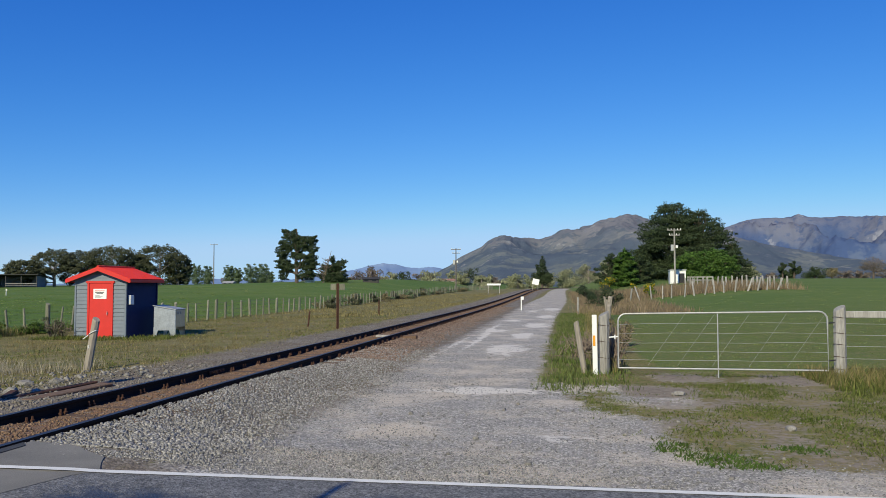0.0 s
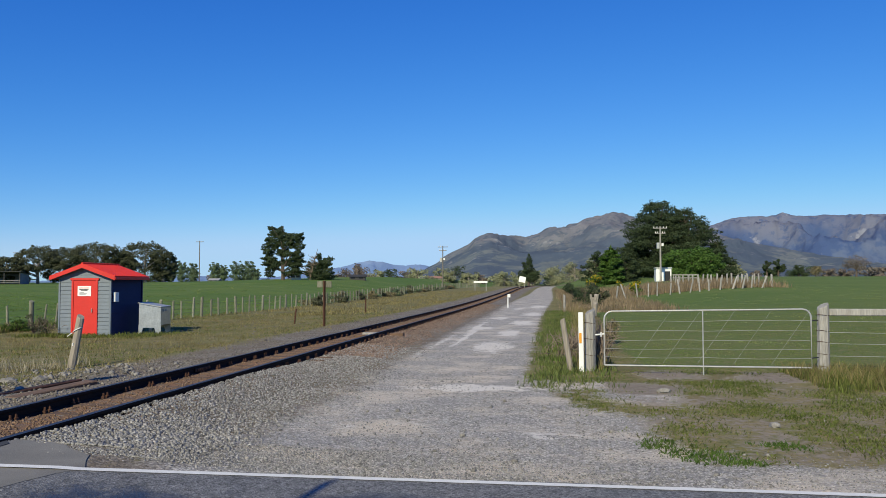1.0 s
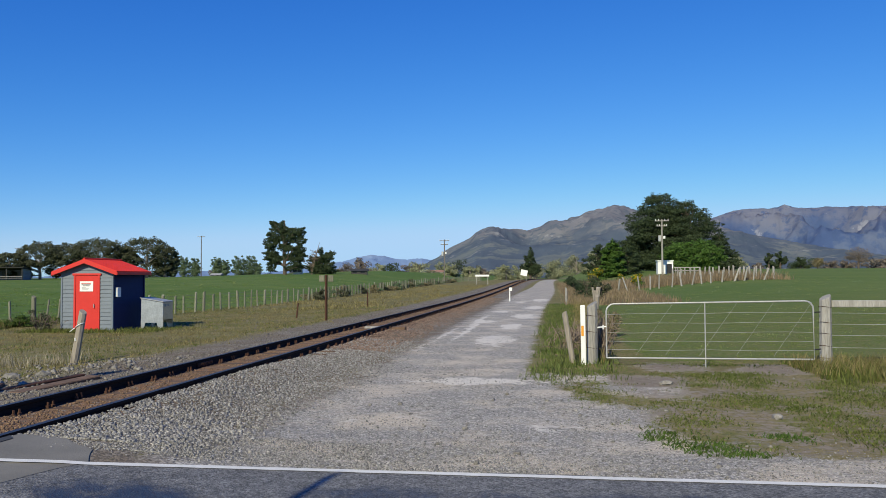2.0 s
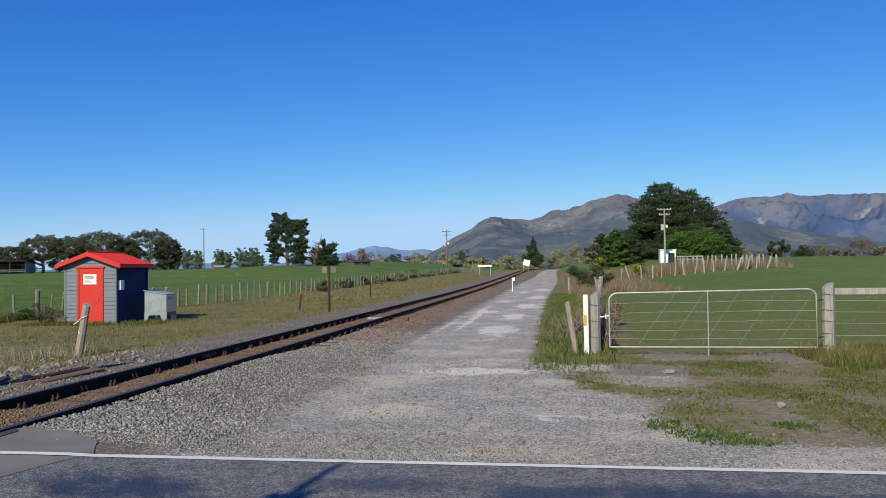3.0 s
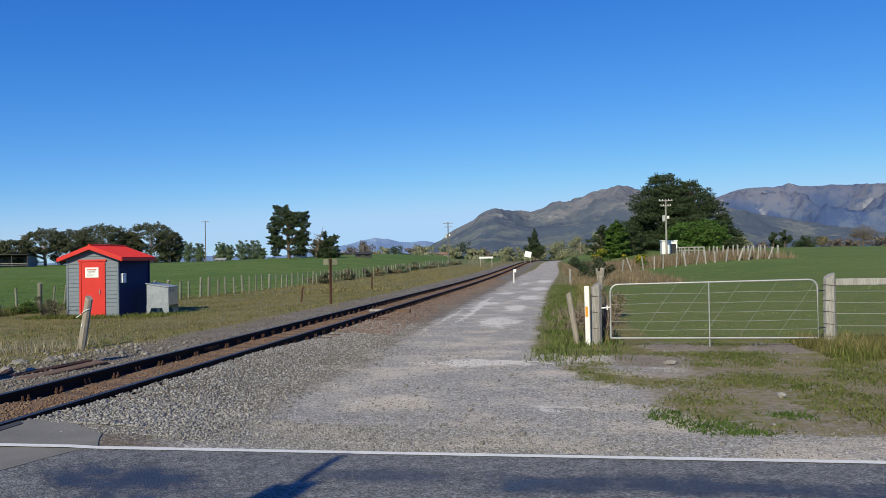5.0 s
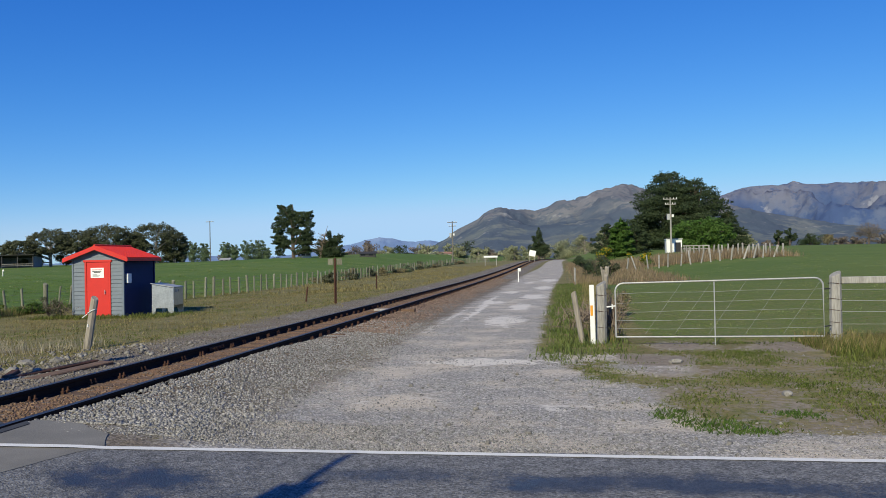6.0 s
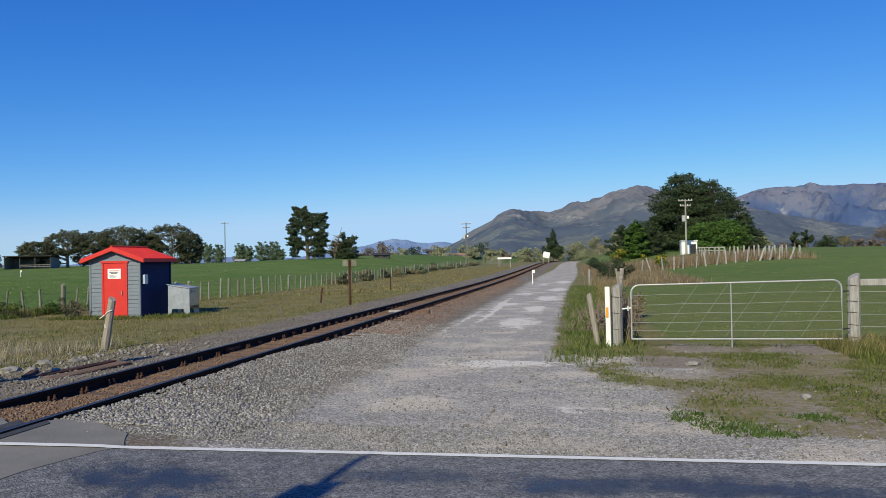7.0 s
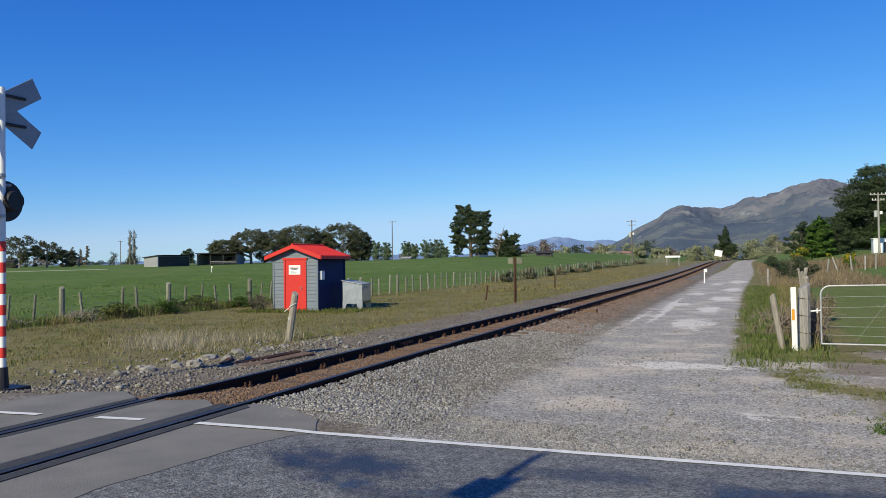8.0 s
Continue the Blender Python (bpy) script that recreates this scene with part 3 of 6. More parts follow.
# ---- hills ----
def hill_material(name, bush, paddock, top, slip, scale, z_lo, z_hi):
    """Dark bush in the gullies, thin pasture on the spurs, tussock tops and a few bare slips; the colours carry
    distance haze.
    """
    m = bpy.data.materials.new(name)
    m.use_nodes = True
    n, l = m.node_tree.nodes, m.node_tree.links
    b = n["Principled BSDF"]
    b.inputs["Roughness"].default_value, b.inputs["Specular IOR Level"].default_value = 1.0, 0.05
    geo = n.new("ShaderNodeNewGeometry")

    def cloud(sc, detail, rough):
        t = n.new("ShaderNodeTexNoise")
        t.inputs["Scale"].default_value, t.inputs["Detail"].default_value, t.inputs["Roughness"].default_value = sc, detail, rough
        l.new(geo.outputs["Position"], t.inputs["Vector"])
        return t.outputs[0]

    def ramp(v, lo, hi, most=1.0):
        r = n.new("ShaderNodeMapRange")
        r.interpolation_type = "SMOOTHSTEP"
        r.inputs[1].default_value, r.inputs[2].default_value, r.inputs[4].default_value = lo, hi, most
        l.new(v, r.inputs[0])
        return r.outputs[0]

    def lay(f, under, over):
        mx = n.new("ShaderNodeMix")
        mx.data_type = "RGBA"
        l.new(f, mx.inputs["Factor"])
        if isinstance(under, tuple):
            mx.inputs["A"].default_value = (*under, 1)
        else:
            l.new(under, mx.inputs["A"])
        mx.inputs["B"].default_value = (*over, 1)
        return mx.outputs["Result"]

    broad, small, thin = cloud(scale, 9, 0.6), cloud(scale * 5, 8, 0.7), cloud(scale * 1.7, 10, 0.72)
    xyz = n.new("ShaderNodeSeparateXYZ")
    l.new(geo.outputs["Position"], xyz.inputs[0])
    high = n.new("ShaderNodeMath")
    high.operation = "MULTIPLY_ADD"
    high.inputs[1].default_value = (z_hi - z_lo) * 2.2
    l.new(broad, high.inputs[0])
    l.new(xyz.outputs[2], high.inputs[2])
    col = lay(ramp(broad, 0.49, 0.55, 0.9), bush, paddock)
    col = lay(ramp(high.outputs[0], z_lo + (z_hi - z_lo) * 1.1, z_hi + (z_hi - z_lo) * 1.1), col, top)
    col = lay(ramp(small, 0.50, 0.60, 0.75), col, bush)
    col = lay(ramp(thin, 0.58, 0.64, 0.75), col, slip)
    l.new(col, b.inputs["Base Color"])
    bp = n.new("ShaderNodeBump")        # spurs and gullies too small for the mesh
    bp.inputs["Strength"].default_value, bp.inputs["Distance"].default_value = 0.7, 0.13 / scale
    l.new(thin, bp.inputs["Height"])
    l.new(bp.outputs[0], b.inputs["Normal"])
    return m


def build_range(name, peaks, az0, az1, foot, ridge, material, label, rough=0.10, seed=0.0, floor_el=0.0):
    """A range of hills round the viewpoint: each peak is (azimuth, rise in degrees, fall-off per degree)."""
    na, nr = int((az1 - az0) / 0.12), 46
    bm = bmesh.new()
    rows = []
    for i in range(na + 1):
        az = az0 + (az1 - az0) * i / na
        s = 0.0
        for c, a, k in peaks:
            d = abs(az - c)
            s += max(0.0, a - k * (math.sqrt(d * d + 0.25) - 0.5)) ** 9
        el = s ** (1 / 9) + 0.10 * noise.fractal((az * 0.9 + seed, seed, 0), 0.8, 2.0, 5)
        h = max(0.0, math.tan(radians(max(el, floor_el))) * ridge)
        ring = []
        for j in range(nr + 1):
            t = j / nr
            r = foot + (ridge - foot) * t * 1.25
            up = smooth01(0, 1, min(t * 1.25, 1)) ** 0.75 if t <= 0.8 else 1 - 0.6 * (t - 0.8) / 0.2
            x, y = r * math.sin(radians(az)), r * math.cos(radians(az))
            rg = 1 - abs(noise.fractal((x * 0.0022 + seed, y * 0.0022, 1.3), 0.9, 2.1, 6)) * 1.6
            z = h * up * (1 - rough * 3.0 * (1 - rg) * (1 - abs(2 * min(t * 1.25, 1) - 1) ** 3))
            ring.append(bm.verts.new((x, y, z + 1.4)))
        rows.append(ring)
    for a, b in zip(rows, rows[1:]):
        for j in range(nr):
            bm.faces.new((a[j], b[j], b[j + 1], a[j + 1]))
    bmesh.ops.recalc_face_normals(bm, faces=bm.faces)
    ob = link(name, bm, material, smooth=True)
    return tagged(ob, label, "hills", kind="structure")


# The blue-grey haze of distance is mixed into these base colours.
M_HILL = hill_material("hazed_bush_and_pasture_hill", (0.085, 0.110, 0.145), (0.150, 0.172, 0.170), (0.188, 0.188, 0.205), (0.28, 0.28, 0.28), 0.0075, 60, 200)
M_HILL2 = hill_material("hazed_far_hill", (0.062, 0.098, 0.200), (0.108, 0.142, 0.220), (0.155, 0.166, 0.220), (0.29, 0.30, 0.34), 0.0048, 130, 290)
M_HILL3 = hill_material("haze_blue_distance", (0.19, 0.28, 0.45), (0.21, 0.30, 0.47), (0.25, 0.33, 0.48), (0.25, 0.33, 0.48), 0.002, 90, 140)
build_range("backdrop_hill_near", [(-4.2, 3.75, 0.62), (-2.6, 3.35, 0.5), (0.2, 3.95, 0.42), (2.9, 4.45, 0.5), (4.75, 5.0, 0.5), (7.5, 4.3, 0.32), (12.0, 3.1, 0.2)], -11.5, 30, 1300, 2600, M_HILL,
            "hazed bush-clad hills with pale grassy tops", 0.14, 3.0)
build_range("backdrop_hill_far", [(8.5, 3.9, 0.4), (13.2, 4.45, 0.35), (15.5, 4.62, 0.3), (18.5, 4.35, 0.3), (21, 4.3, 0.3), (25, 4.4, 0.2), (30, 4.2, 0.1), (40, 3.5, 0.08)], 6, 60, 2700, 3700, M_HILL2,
            "long mountain range tinted blue with haze, with bare slips", 0.2, 11.0)
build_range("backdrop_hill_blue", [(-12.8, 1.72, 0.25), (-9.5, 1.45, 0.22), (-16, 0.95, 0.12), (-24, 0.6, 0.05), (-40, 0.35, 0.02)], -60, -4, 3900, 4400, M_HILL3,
            "low ranges tinted blue with haze on the skyline", 0.06, 21.0)


# ---- trees ----
def leaf_cloud(name, lobes, count, size, material, parent, seed, flat=0.6, label=""):
    """Many small leaf sprays (single pointed faces) spread through ellipsoid lobes, thickest near their skins."""
    rng_ = np.random.default_rng(seed)
    mid, rad = np.array([c for c, _ in lobes], float), np.array([r for _, r in lobes], float)
    share = rad.prod(1) ** 0.67
    pick = rng_.choice(len(lobes), count, p=share / share.sum())
    d = rng_.normal(size=(count, 3))
    d /= np.linalg.norm(d, axis=1)[:, None]
    k = rng_.uniform(0.3, 1.0, count) ** 0.5 * (1 + 0.22 * np.sin(d[:, 0] * 4 + pick) * np.sin(d[:, 2] * 4 + 2 * pick))
    at = mid[pick] + d * rad[pick] * k[:, None]
    nrm = d + rng_.uniform(-0.8, 0.8, (count, 3)) + np.array((0, 0, 0.25))
    nrm /= np.linalg.norm(nrm, axis=1)[:, None]
    u = rng_.normal(size=(count, 3))
    u -= nrm * (u * nrm).sum(1)[:, None]
    u /= np.linalg.norm(u, axis=1)[:, None]
    v = np.cross(nrm, u)
    s = (size * rng_.uniform(0.6, 1.5, count))[:, None]
    V = np.stack((at - u * s, at + v * s * flat * 1.5 + u * s * 0.1 - nrm * s * 0.15, at + u * s - v * s * flat * 0.25), 1).reshape(-1, 3)
    me = bpy.data.meshes.new(name)
    me.vertices.add(len(V))
    me.vertices.foreach_set("co", V.reshape(-1))
    me.loops.add(len(V))
    me.loops.foreach_set("vertex_index", np.arange(len(V), dtype=np.int32))
    me.polygons.add(count)
    me.polygons.foreach_set("loop_start", np.arange(0, len(V), 3, dtype=np.int32))
    me.update(calc_edges=True)
    me.materials.append(material)
    ob = new(name, me)
    ob.parent = parent
    return tagged(ob, label) if label else ob


LEAF_MORE, LEAF_SIZE = 1.9, 0.72


def build_tree(name, x, y, z, lobes, leaves, size, mat_leaf, mat_bark, label, trunk_r=0.3, seed=1, limbs=5, trunk_top=None, group=""):
    """A tapered trunk with limbs reaching into the lobes of an uneven crown; lobes are ((x, y, z), (rx, ry, rz)) from the tree's foot."""
    rnd = random.Random(seed)
    t = thing(name, pose(x, y, z), label, "tree", group)
    top = trunk_top or max(c[2] for c, _ in lobes)
    bm = bmesh.new()
    pts = [Vector((0, 0, -0.3))]
    for k in range(1, 6):
        pts.append(Vector((rnd.uniform(-0.25, 0.25) * trunk_r * 2, rnd.uniform(-0.25, 0.25) * trunk_r * 2, top * k / 5)))
    for k in range(5):
        stick(bm, pts[k], pts[k + 1], trunk_r * (1 - 0.17 * k), trunk_r * (1 - 0.17 * (k + 1)), 7, k in (0, 4))
    for c, r in rnd.sample(lobes, min(len(lobes), limbs + 7)):
        h = max(0.15 * top, min(c[2] - 0.6 * r[2], top * 0.9)) * rnd.uniform(0.5, 0.9)
        a = Vector((0, 0, h))
        e = Vector(c) + Vector((rnd.uniform(-.6, .6) * r[0], rnd.uniform(-.6, .6) * r[1], rnd.uniform(-.3, .5) * r[2]))
        mid = (a + e) / 2 + Vector((rnd.uniform(-.1, .1), rnd.uniform(-.1, .1), 0.1)) * r[0]
        stick(bm, a, mid, trunk_r * 0.45, trunk_r * 0.3, 5, False)
        stick(bm, mid, e, trunk_r * 0.3, trunk_r * 0.08, 5)
    part("trunk", bm, mat_bark, t)
    if leaves > 1000:       # small sprays that break up the outline
        sprays = []
        for c, r in lobes:
            for _ in range(4):
                d = Vector((rnd.gauss(0, 1), rnd.gauss(0, 1), rnd.gauss(0.2, .8))).normalized()
                k = rnd.uniform(.16, .34)
                sprays.append(((c[0] + d.x * r[0] * 1.02, c[1] + d.y * r[1] * 1.02, c[2] + d.z * r[2] * 1.05), (r[0] * k, r[1] * k, r[2] * k * .8)))
        lobes = [(c, (r[0] * .93, r[1] * .93, r[2] * .9)) for c, r in lobes] + sprays
    leaf_cloud("crown", lobes, int(leaves * LEAF_MORE), size * LEAF_SIZE, mat_leaf, t, seed, 0.32 if mat_leaf is M_PINE else 0.6)
    return t


def blob_lobes(w, h, base, n, seed, top_narrow=0.5, depth=None):
    """Lobes that fill a crown w wide and h tall from height base, narrowing to the top."""
    rnd = random.Random(seed)
    out = []
    for k in range(n):
        f = (k + 0.5) / n
        ww = w / 2 * (1 - (1 - top_narrow) * f ** 1.5)
        a = rnd.uniform(0, 6.28)
        rr = ww * rnd.uniform(0.35, 0.75)
        r = ww * rnd.uniform(0.38, 0.6)
        out.append(((rr * math.cos(a), (depth or w) / w * rr * math.sin(a), base + h * (0.08 + 0.8 * f)), (r, r, min(h * 0.22, r * rnd.uniform(0.6, 0.9)))))
    return out


def plume_lobes(w, h, base, n, seed, power=2.0, depth=0.8):
    """Conifer crown: level plumes of needles at the ends of whorled limbs, round a close core."""
    rnd = random.Random(seed)
    out = [((0, 0, base + h * f), (w * r, w * depth * r, h * 0.17)) for f, r in ((0.12, 0.3), (0.32, 0.3), (0.52, 0.26), (0.7, 0.2), (0.84, 0.13))]
    for k in range(n):
        f = (k + 0.5) / n
        rad = w / 2 * max(0.06, 1 - f ** power) ** 0.6
        a = 2.4 * k + rnd.uniform(-0.5, 0.5)
        rr = rad * rnd.uniform(0.55, 0.93)
        r = (0.16 * rad + 0.035 * w) * rnd.uniform(0.7, 1.3)
        out.append(((rr * math.cos(a), depth * rr * math.sin(a), base + h * (0.04 + 0.92 * f) + rnd.uniform(-0.02, 0.03) * h), (r * 1.25, r * 1.25, r * rnd.uniform(0.35, 0.6))))
    return out


def ragged(lobes, n, seed):
    """Break each lobe of a conifer into small upswept plumes that stick out of it."""
    rnd = random.Random(seed)
    out = [(c, (r[0] * .95, r[1] * .95, r[2] * .95)) for c, r in lobes]
    for c, r in lobes:
        for _ in range(n):
            a, e, k = rnd.uniform(0, 6.28), rnd.uniform(-.7, 1.1), rnd.uniform(.2, .4)
            d = Vector((math.cos(a) * math.cos(e), math.sin(a) * math.cos(e), math.sin(e)))
            for q, f in ((.85, 1.0), (1.1, .7), (1.3, .4)):
                out.append(((c[0] + d.x * r[0] * q, c[1] + d.y * r[1] * q, c[2] + d.z * r[2] * q + .25 * (q - .85)), (r[0] * k * f, r[1] * k * f, r[2] * k * f * .6)))
    return out


def dome_lobes(w, h, n, seed):
    """A broad gum: an even dome of small leaf clumps on top, thinner and broken beneath so that limbs show."""
    rnd = random.Random(seed)
    out = []
    for k in range(n):
        a, e = 2.4 * k, math.asin(min(1.0, (k + 0.5) / n))
        r = w * rnd.uniform(0.075, 0.13)
        c = math.cos(e) ** 0.7
        out.append(((w * 0.43 * c * math.cos(a), w * 0.36 * c * math.sin(a), h * (0.42 + 0.5 * math.sin(e)) + rnd.uniform(-0.04, 0.03) * h), (r, r, r * rnd.uniform(0.5, 0.75))))
    for k in range(n // 2):
        a, r = rnd.uniform(0, 6.28), w * rnd.uniform(0.08, 0.14)
        out.append(((w * 0.4 * rnd.uniform(0.3, 1) * math.cos(a), w * 0.36 * rnd.uniform(0.3, 1) * math.sin(a), h * rnd.uniform(0.08, 0.5)), (r, r, r * 0.7)))
    return out


def lz(x, y):
    return land_z(x, y)


# shelter belt of gums behind the barns
for k, (x, y, w, h) in enumerate(((-143.5, 192.5, 10, 7.6), (-137.5, 197, 13, 10.4), (-131.5, 200.5, 12, 10.0), (-125.5, 205, 15, 11.6), (-120.5, 208, 10, 9.6), (-114.5, 211.5, 15, 12.0), (-110.0, 213.5, 8, 9.2))):
    build_tree("gum_tree", x, y, lz(x, y), dome_lobes(w * 1.05, h, 38, 40 + k), 9500, 0.25, M_EUC, M_PALEBARK, "olive-green gum tree in a shelter belt", 0.45, 70 + k, 7, group="gum shelter belt")
for k, (x, y, w, h) in enumerate(((-198, 169, 9, 9.5), (-193, 174, 8, 7.5), (-189.5, 178, 5, 5))):
    build_tree("gum_tree", x, y, lz(x, y), dome_lobes(w * 1.3, h * 1.05, 26, 140 + k), 3600, 0.27, M_EUC, M_PALEBARK, "thin-crowned gum tree behind the paddock", 0.35, 170 + k, 7, group="far gums")
for k, (x, y) in enumerate(((-204.3, 219.8), (-203.3, 220.8))):
    build_tree("poplar_tree", x, y, lz(x, y), [((0.15 * (-1) ** j + 0.35 * math.sin(j * 2.1 + k), 0.3 * math.cos(j), 1.2 + 0.75 * j), (0.75 - 0.03 * j, 0.7, 0.9)) for j in range(15)], 750, 0.22, M_TWIG, M_PALEBARK, "tall narrow leafless poplar", 0.25, 200 + k, 8, group="twin poplars")
build_tree("round_tree", -142.2, 174.4, lz(-142, 174), [((0, 0, 2.6), (2.1, 2.1, 1.7)), ((0.5, 0, 3.1), (1.5, 1.5, 1.3)), ((-.6, .3, 2.6), (1.4, 1.4, 1.4))], 1500, 0.3, M_PINE, M_BARK, "clipped round evergreen beside the barn", 0.25, 220)
# poplars and leafy trees far beyond the shed
for k, (x, y, w, h) in enumerate(((-152, 293, 5, 6.5), (-148.5, 295, 5, 8), (-145, 296.5, 5.5, 8.5), (-141, 298, 5, 8), (-133.5, 302, 5, 8.5), (-130.5, 303, 4.5, 7.5), (-125.5, 305, 6.5, 9), (-121.5, 307, 6, 9), (-118.5, 308, 4, 6))):
    build_tree("poplar_tree", x, y, lz(x, y), dome_lobes(w * 1.1, h * 1.06, 18, 240 + k) + [((0, 0, h * .3), (w * .4, w * .4, h * .3)), ((.2, 0, h * .62), (w * .36, w * .36, h * .3))], 3800, 0.24, M_POPLAR, M_BARK, "leafy green poplar far across the paddock", 0.3, 250 + k, 4, group="far poplars")
# the two dark macrocarpas in mid-paddock
build_tree("macrocarpa_tree", -62.3, 179.4, lz(-62, 179) - 0.9, ragged([((-2.2, 0, 10.2), (2.4, 2.2, 2.0)), ((-1.6, 0, 12.3), (2.2, 2.0, 1.2)), ((-.2, .2, 11.4), (2.0, 2, 1.2)), ((2.6, -.2, 10.9), (2.3, 2, 1.4)), ((3.6, 0, 9.0), (1.7, 1.8, 1.5)), ((1.2, 0, 9.4), (2.2, 2, 1.3)), ((-3.4, 0, 8.0), (1.9, 1.8, 1.6)),
    ((-3.2, 0, 5.8), (1.8, 1.7, 1.3)), ((3.4, 0, 6.6), (2.0, 1.8, 1.4)), ((.4, .3, 7.2), (2.2, 1.7, 1.2)), ((2.6, .4, 4.4), (1.9, 1.6, 1.1)), ((-2.9, .4, 3.8), (1.6, 1.4, 1.0)), ((.2, .5, 4.9), (1.3, 1.3, .9)), ((1.6, .2, 2.6), (1.6, 1.4, 1.0)), ((-3.4, .2, 2.2), (1.2, 1.2, .9)), ((-2.4, .3, 4.8), (2.2, 1.9, 1.5)), ((2.8, .2, 5.2), (2.3, 1.9, 1.4)), ((3.2, .3, 3.0), (1.5, 1.4, 1.0))], 5, 302), 25000, 0.27, M_PINE, M_BARK, "tall dark macrocarpa with bare limbs showing", 0.5, 300, 9)
build_tree("macrocarpa_tree", -52.7, 177.3, lz(-53, 177) - 0.8, ragged([((1.4, 0, 4.6), (1.8, 1.6, 1.2)), ((-.2, 0, 6.2), (.8, 0.9, 1.0)), ((-2.0, 0, 4.2), (1.3, 1.3, 0.7)), ((-1.2, 0, 2.8), (1.7, 1.5, 1.1)), ((1.6, 0, 2.6), (1.9, 1.5, 1.2)), ((2.6, 0, 5.6), (.8, .7, .6)), ((-1.0, 0, 2.2), (2.3, 1.6, 1.4)), ((2.0, 0, 1.6), (2.0, 1.6, 1.3)), ((0, 0, 1.2), (2.8, 1.8, 1.0)), ((-1.6, 0, 2.0), (1.8, 1.4, 1.0)), ((.4, 0, 4.2), (1.5, 1.3, 1.1))], 5, 312), 11000, 0.26, M_PINE, M_BARK, "broken-topped dark macrocarpa in the paddock", 0.4, 310, 6, trunk_top=6.8)
dead = thing("dead_tree", pose(-54.9, 176.4, lz(-55, 176)), "dead brown macrocarpa with bare tangled limbs", "tree")
rd = random.Random(313)
bm = bmesh.new()
stick(bm, (0, 0, -.4), (1.1, 0, 4.2), .22, .13, 7)
stick(bm, (1.1, 0, 4.2), (2.0, 0, 7.4), .13, .03, 6)
for _ in range(70):
    h_ = rd.uniform(.3, 5.2)
    a_ = Vector((.26 * h_, 0, h_))
    e_ = a_ + Vector((rd.gauss(-.3, 1.3), rd.gauss(0, .9), rd.uniform(.1, 1.3))) * (1.15 - .12 * h_)
    stick(bm, a_, e_, .07, .02, 4, False)
    for _ in range(3):
        stick(bm, a_.lerp(e_, rd.uniform(.4, 1)), e_ + Vector((rd.gauss(0, .5), rd.gauss(0, .4), rd.uniform(-.1, .5))), .03, .012, 3, False)
part("trunk", bm, M_DEADWOOD, dead)
# the great pine clump on the right and its neighbours
build_tree("pine_tree", 22.5, 168, lz(22.5, 168), plume_lobes(15.5, 16.0, 0.2, 120, 320, 3.2), 26000, 0.32, M_PINE, M_BARK, "huge dense dark pine", 0.7, 321, 8, group="pine clump")
build_tree("pine_tree", 28.0, 167.5, lz(28, 167), plume_lobes(16.5, 14.4, 0.2, 110, 330, 2.2), 24000, 0.32, M_PINE, M_BARK, "huge dense dark pine", 0.7, 331, 8, group="pine clump")
build_tree("pine_tree", 17.8, 169, lz(18, 169), plume_lobes(8, 8.0, 0.1, 40, 340), 4500, 0.32, M_PINE, M_BARK, "smaller dark pine at the edge of a clump", 0.5, 341, 5, group="pine clump")
build_tree("pine_tree", 34.0, 166, lz(34, 166), plume_lobes(8, 7.5, 0.1, 40, 345), 4500, 0.32, M_PINE, M_BARK, "smaller dark pine at the edge of a clump", 0.5, 346, 5, group="pine clump")
build_tree("broadleaf_tree", 25.6, 147.5, lz(25.6, 147.5), dome_lobes(11.5, 5.6, 30, 350) + blob_lobes(10, 4.2, 0.1, 10, 350, 0.7), 7000, 0.26, M_LIME, M_BARK, "bright green spreading tree before the pines", 0.4, 351, 6)
for k, (x, y, w, h, m_) in enumerate(((8.6, 141, 5, 6.2, M_PINE), (11.2, 140, 4.5, 6.4, M_PINE), (13.6, 142, 5, 4.8, M_PINE), (10.8, 138.5, 4.2, 6.4, M_LIME))):
    build_tree("hedge_tree", x, y, lz(x, y), plume_lobes(w * 1.1, h, 0.1, 34, 360 + k, 4.0), 3200, 0.26, m_, M_BARK, "bushy evergreen beside the track", 0.3, 370 + k, 5, group="trees beside the track")
build_tree("cedar_tree", -5.0, 200, lz(-5, 200), [((0, 0, 4.6), (1.6, 1.5, 1.8)), ((-1.3, 0, 3.0), (1.6, 1.5, 1.3)), ((1.4, 0, 3.2), (1.6, 1.5, 1.2)), ((0.2, 0, 6.5), (.9, .9, 1.5)), ((.3, 0, 2.2), (2.2, 1.8, 1.2))], 2600, 0.34, M_PINE, M_BARK, "dark conifer at the end of the track", 0.35, 380, 5)

# pale willows and dark bush along the foot of the hills
rnd0 = random.Random(5)
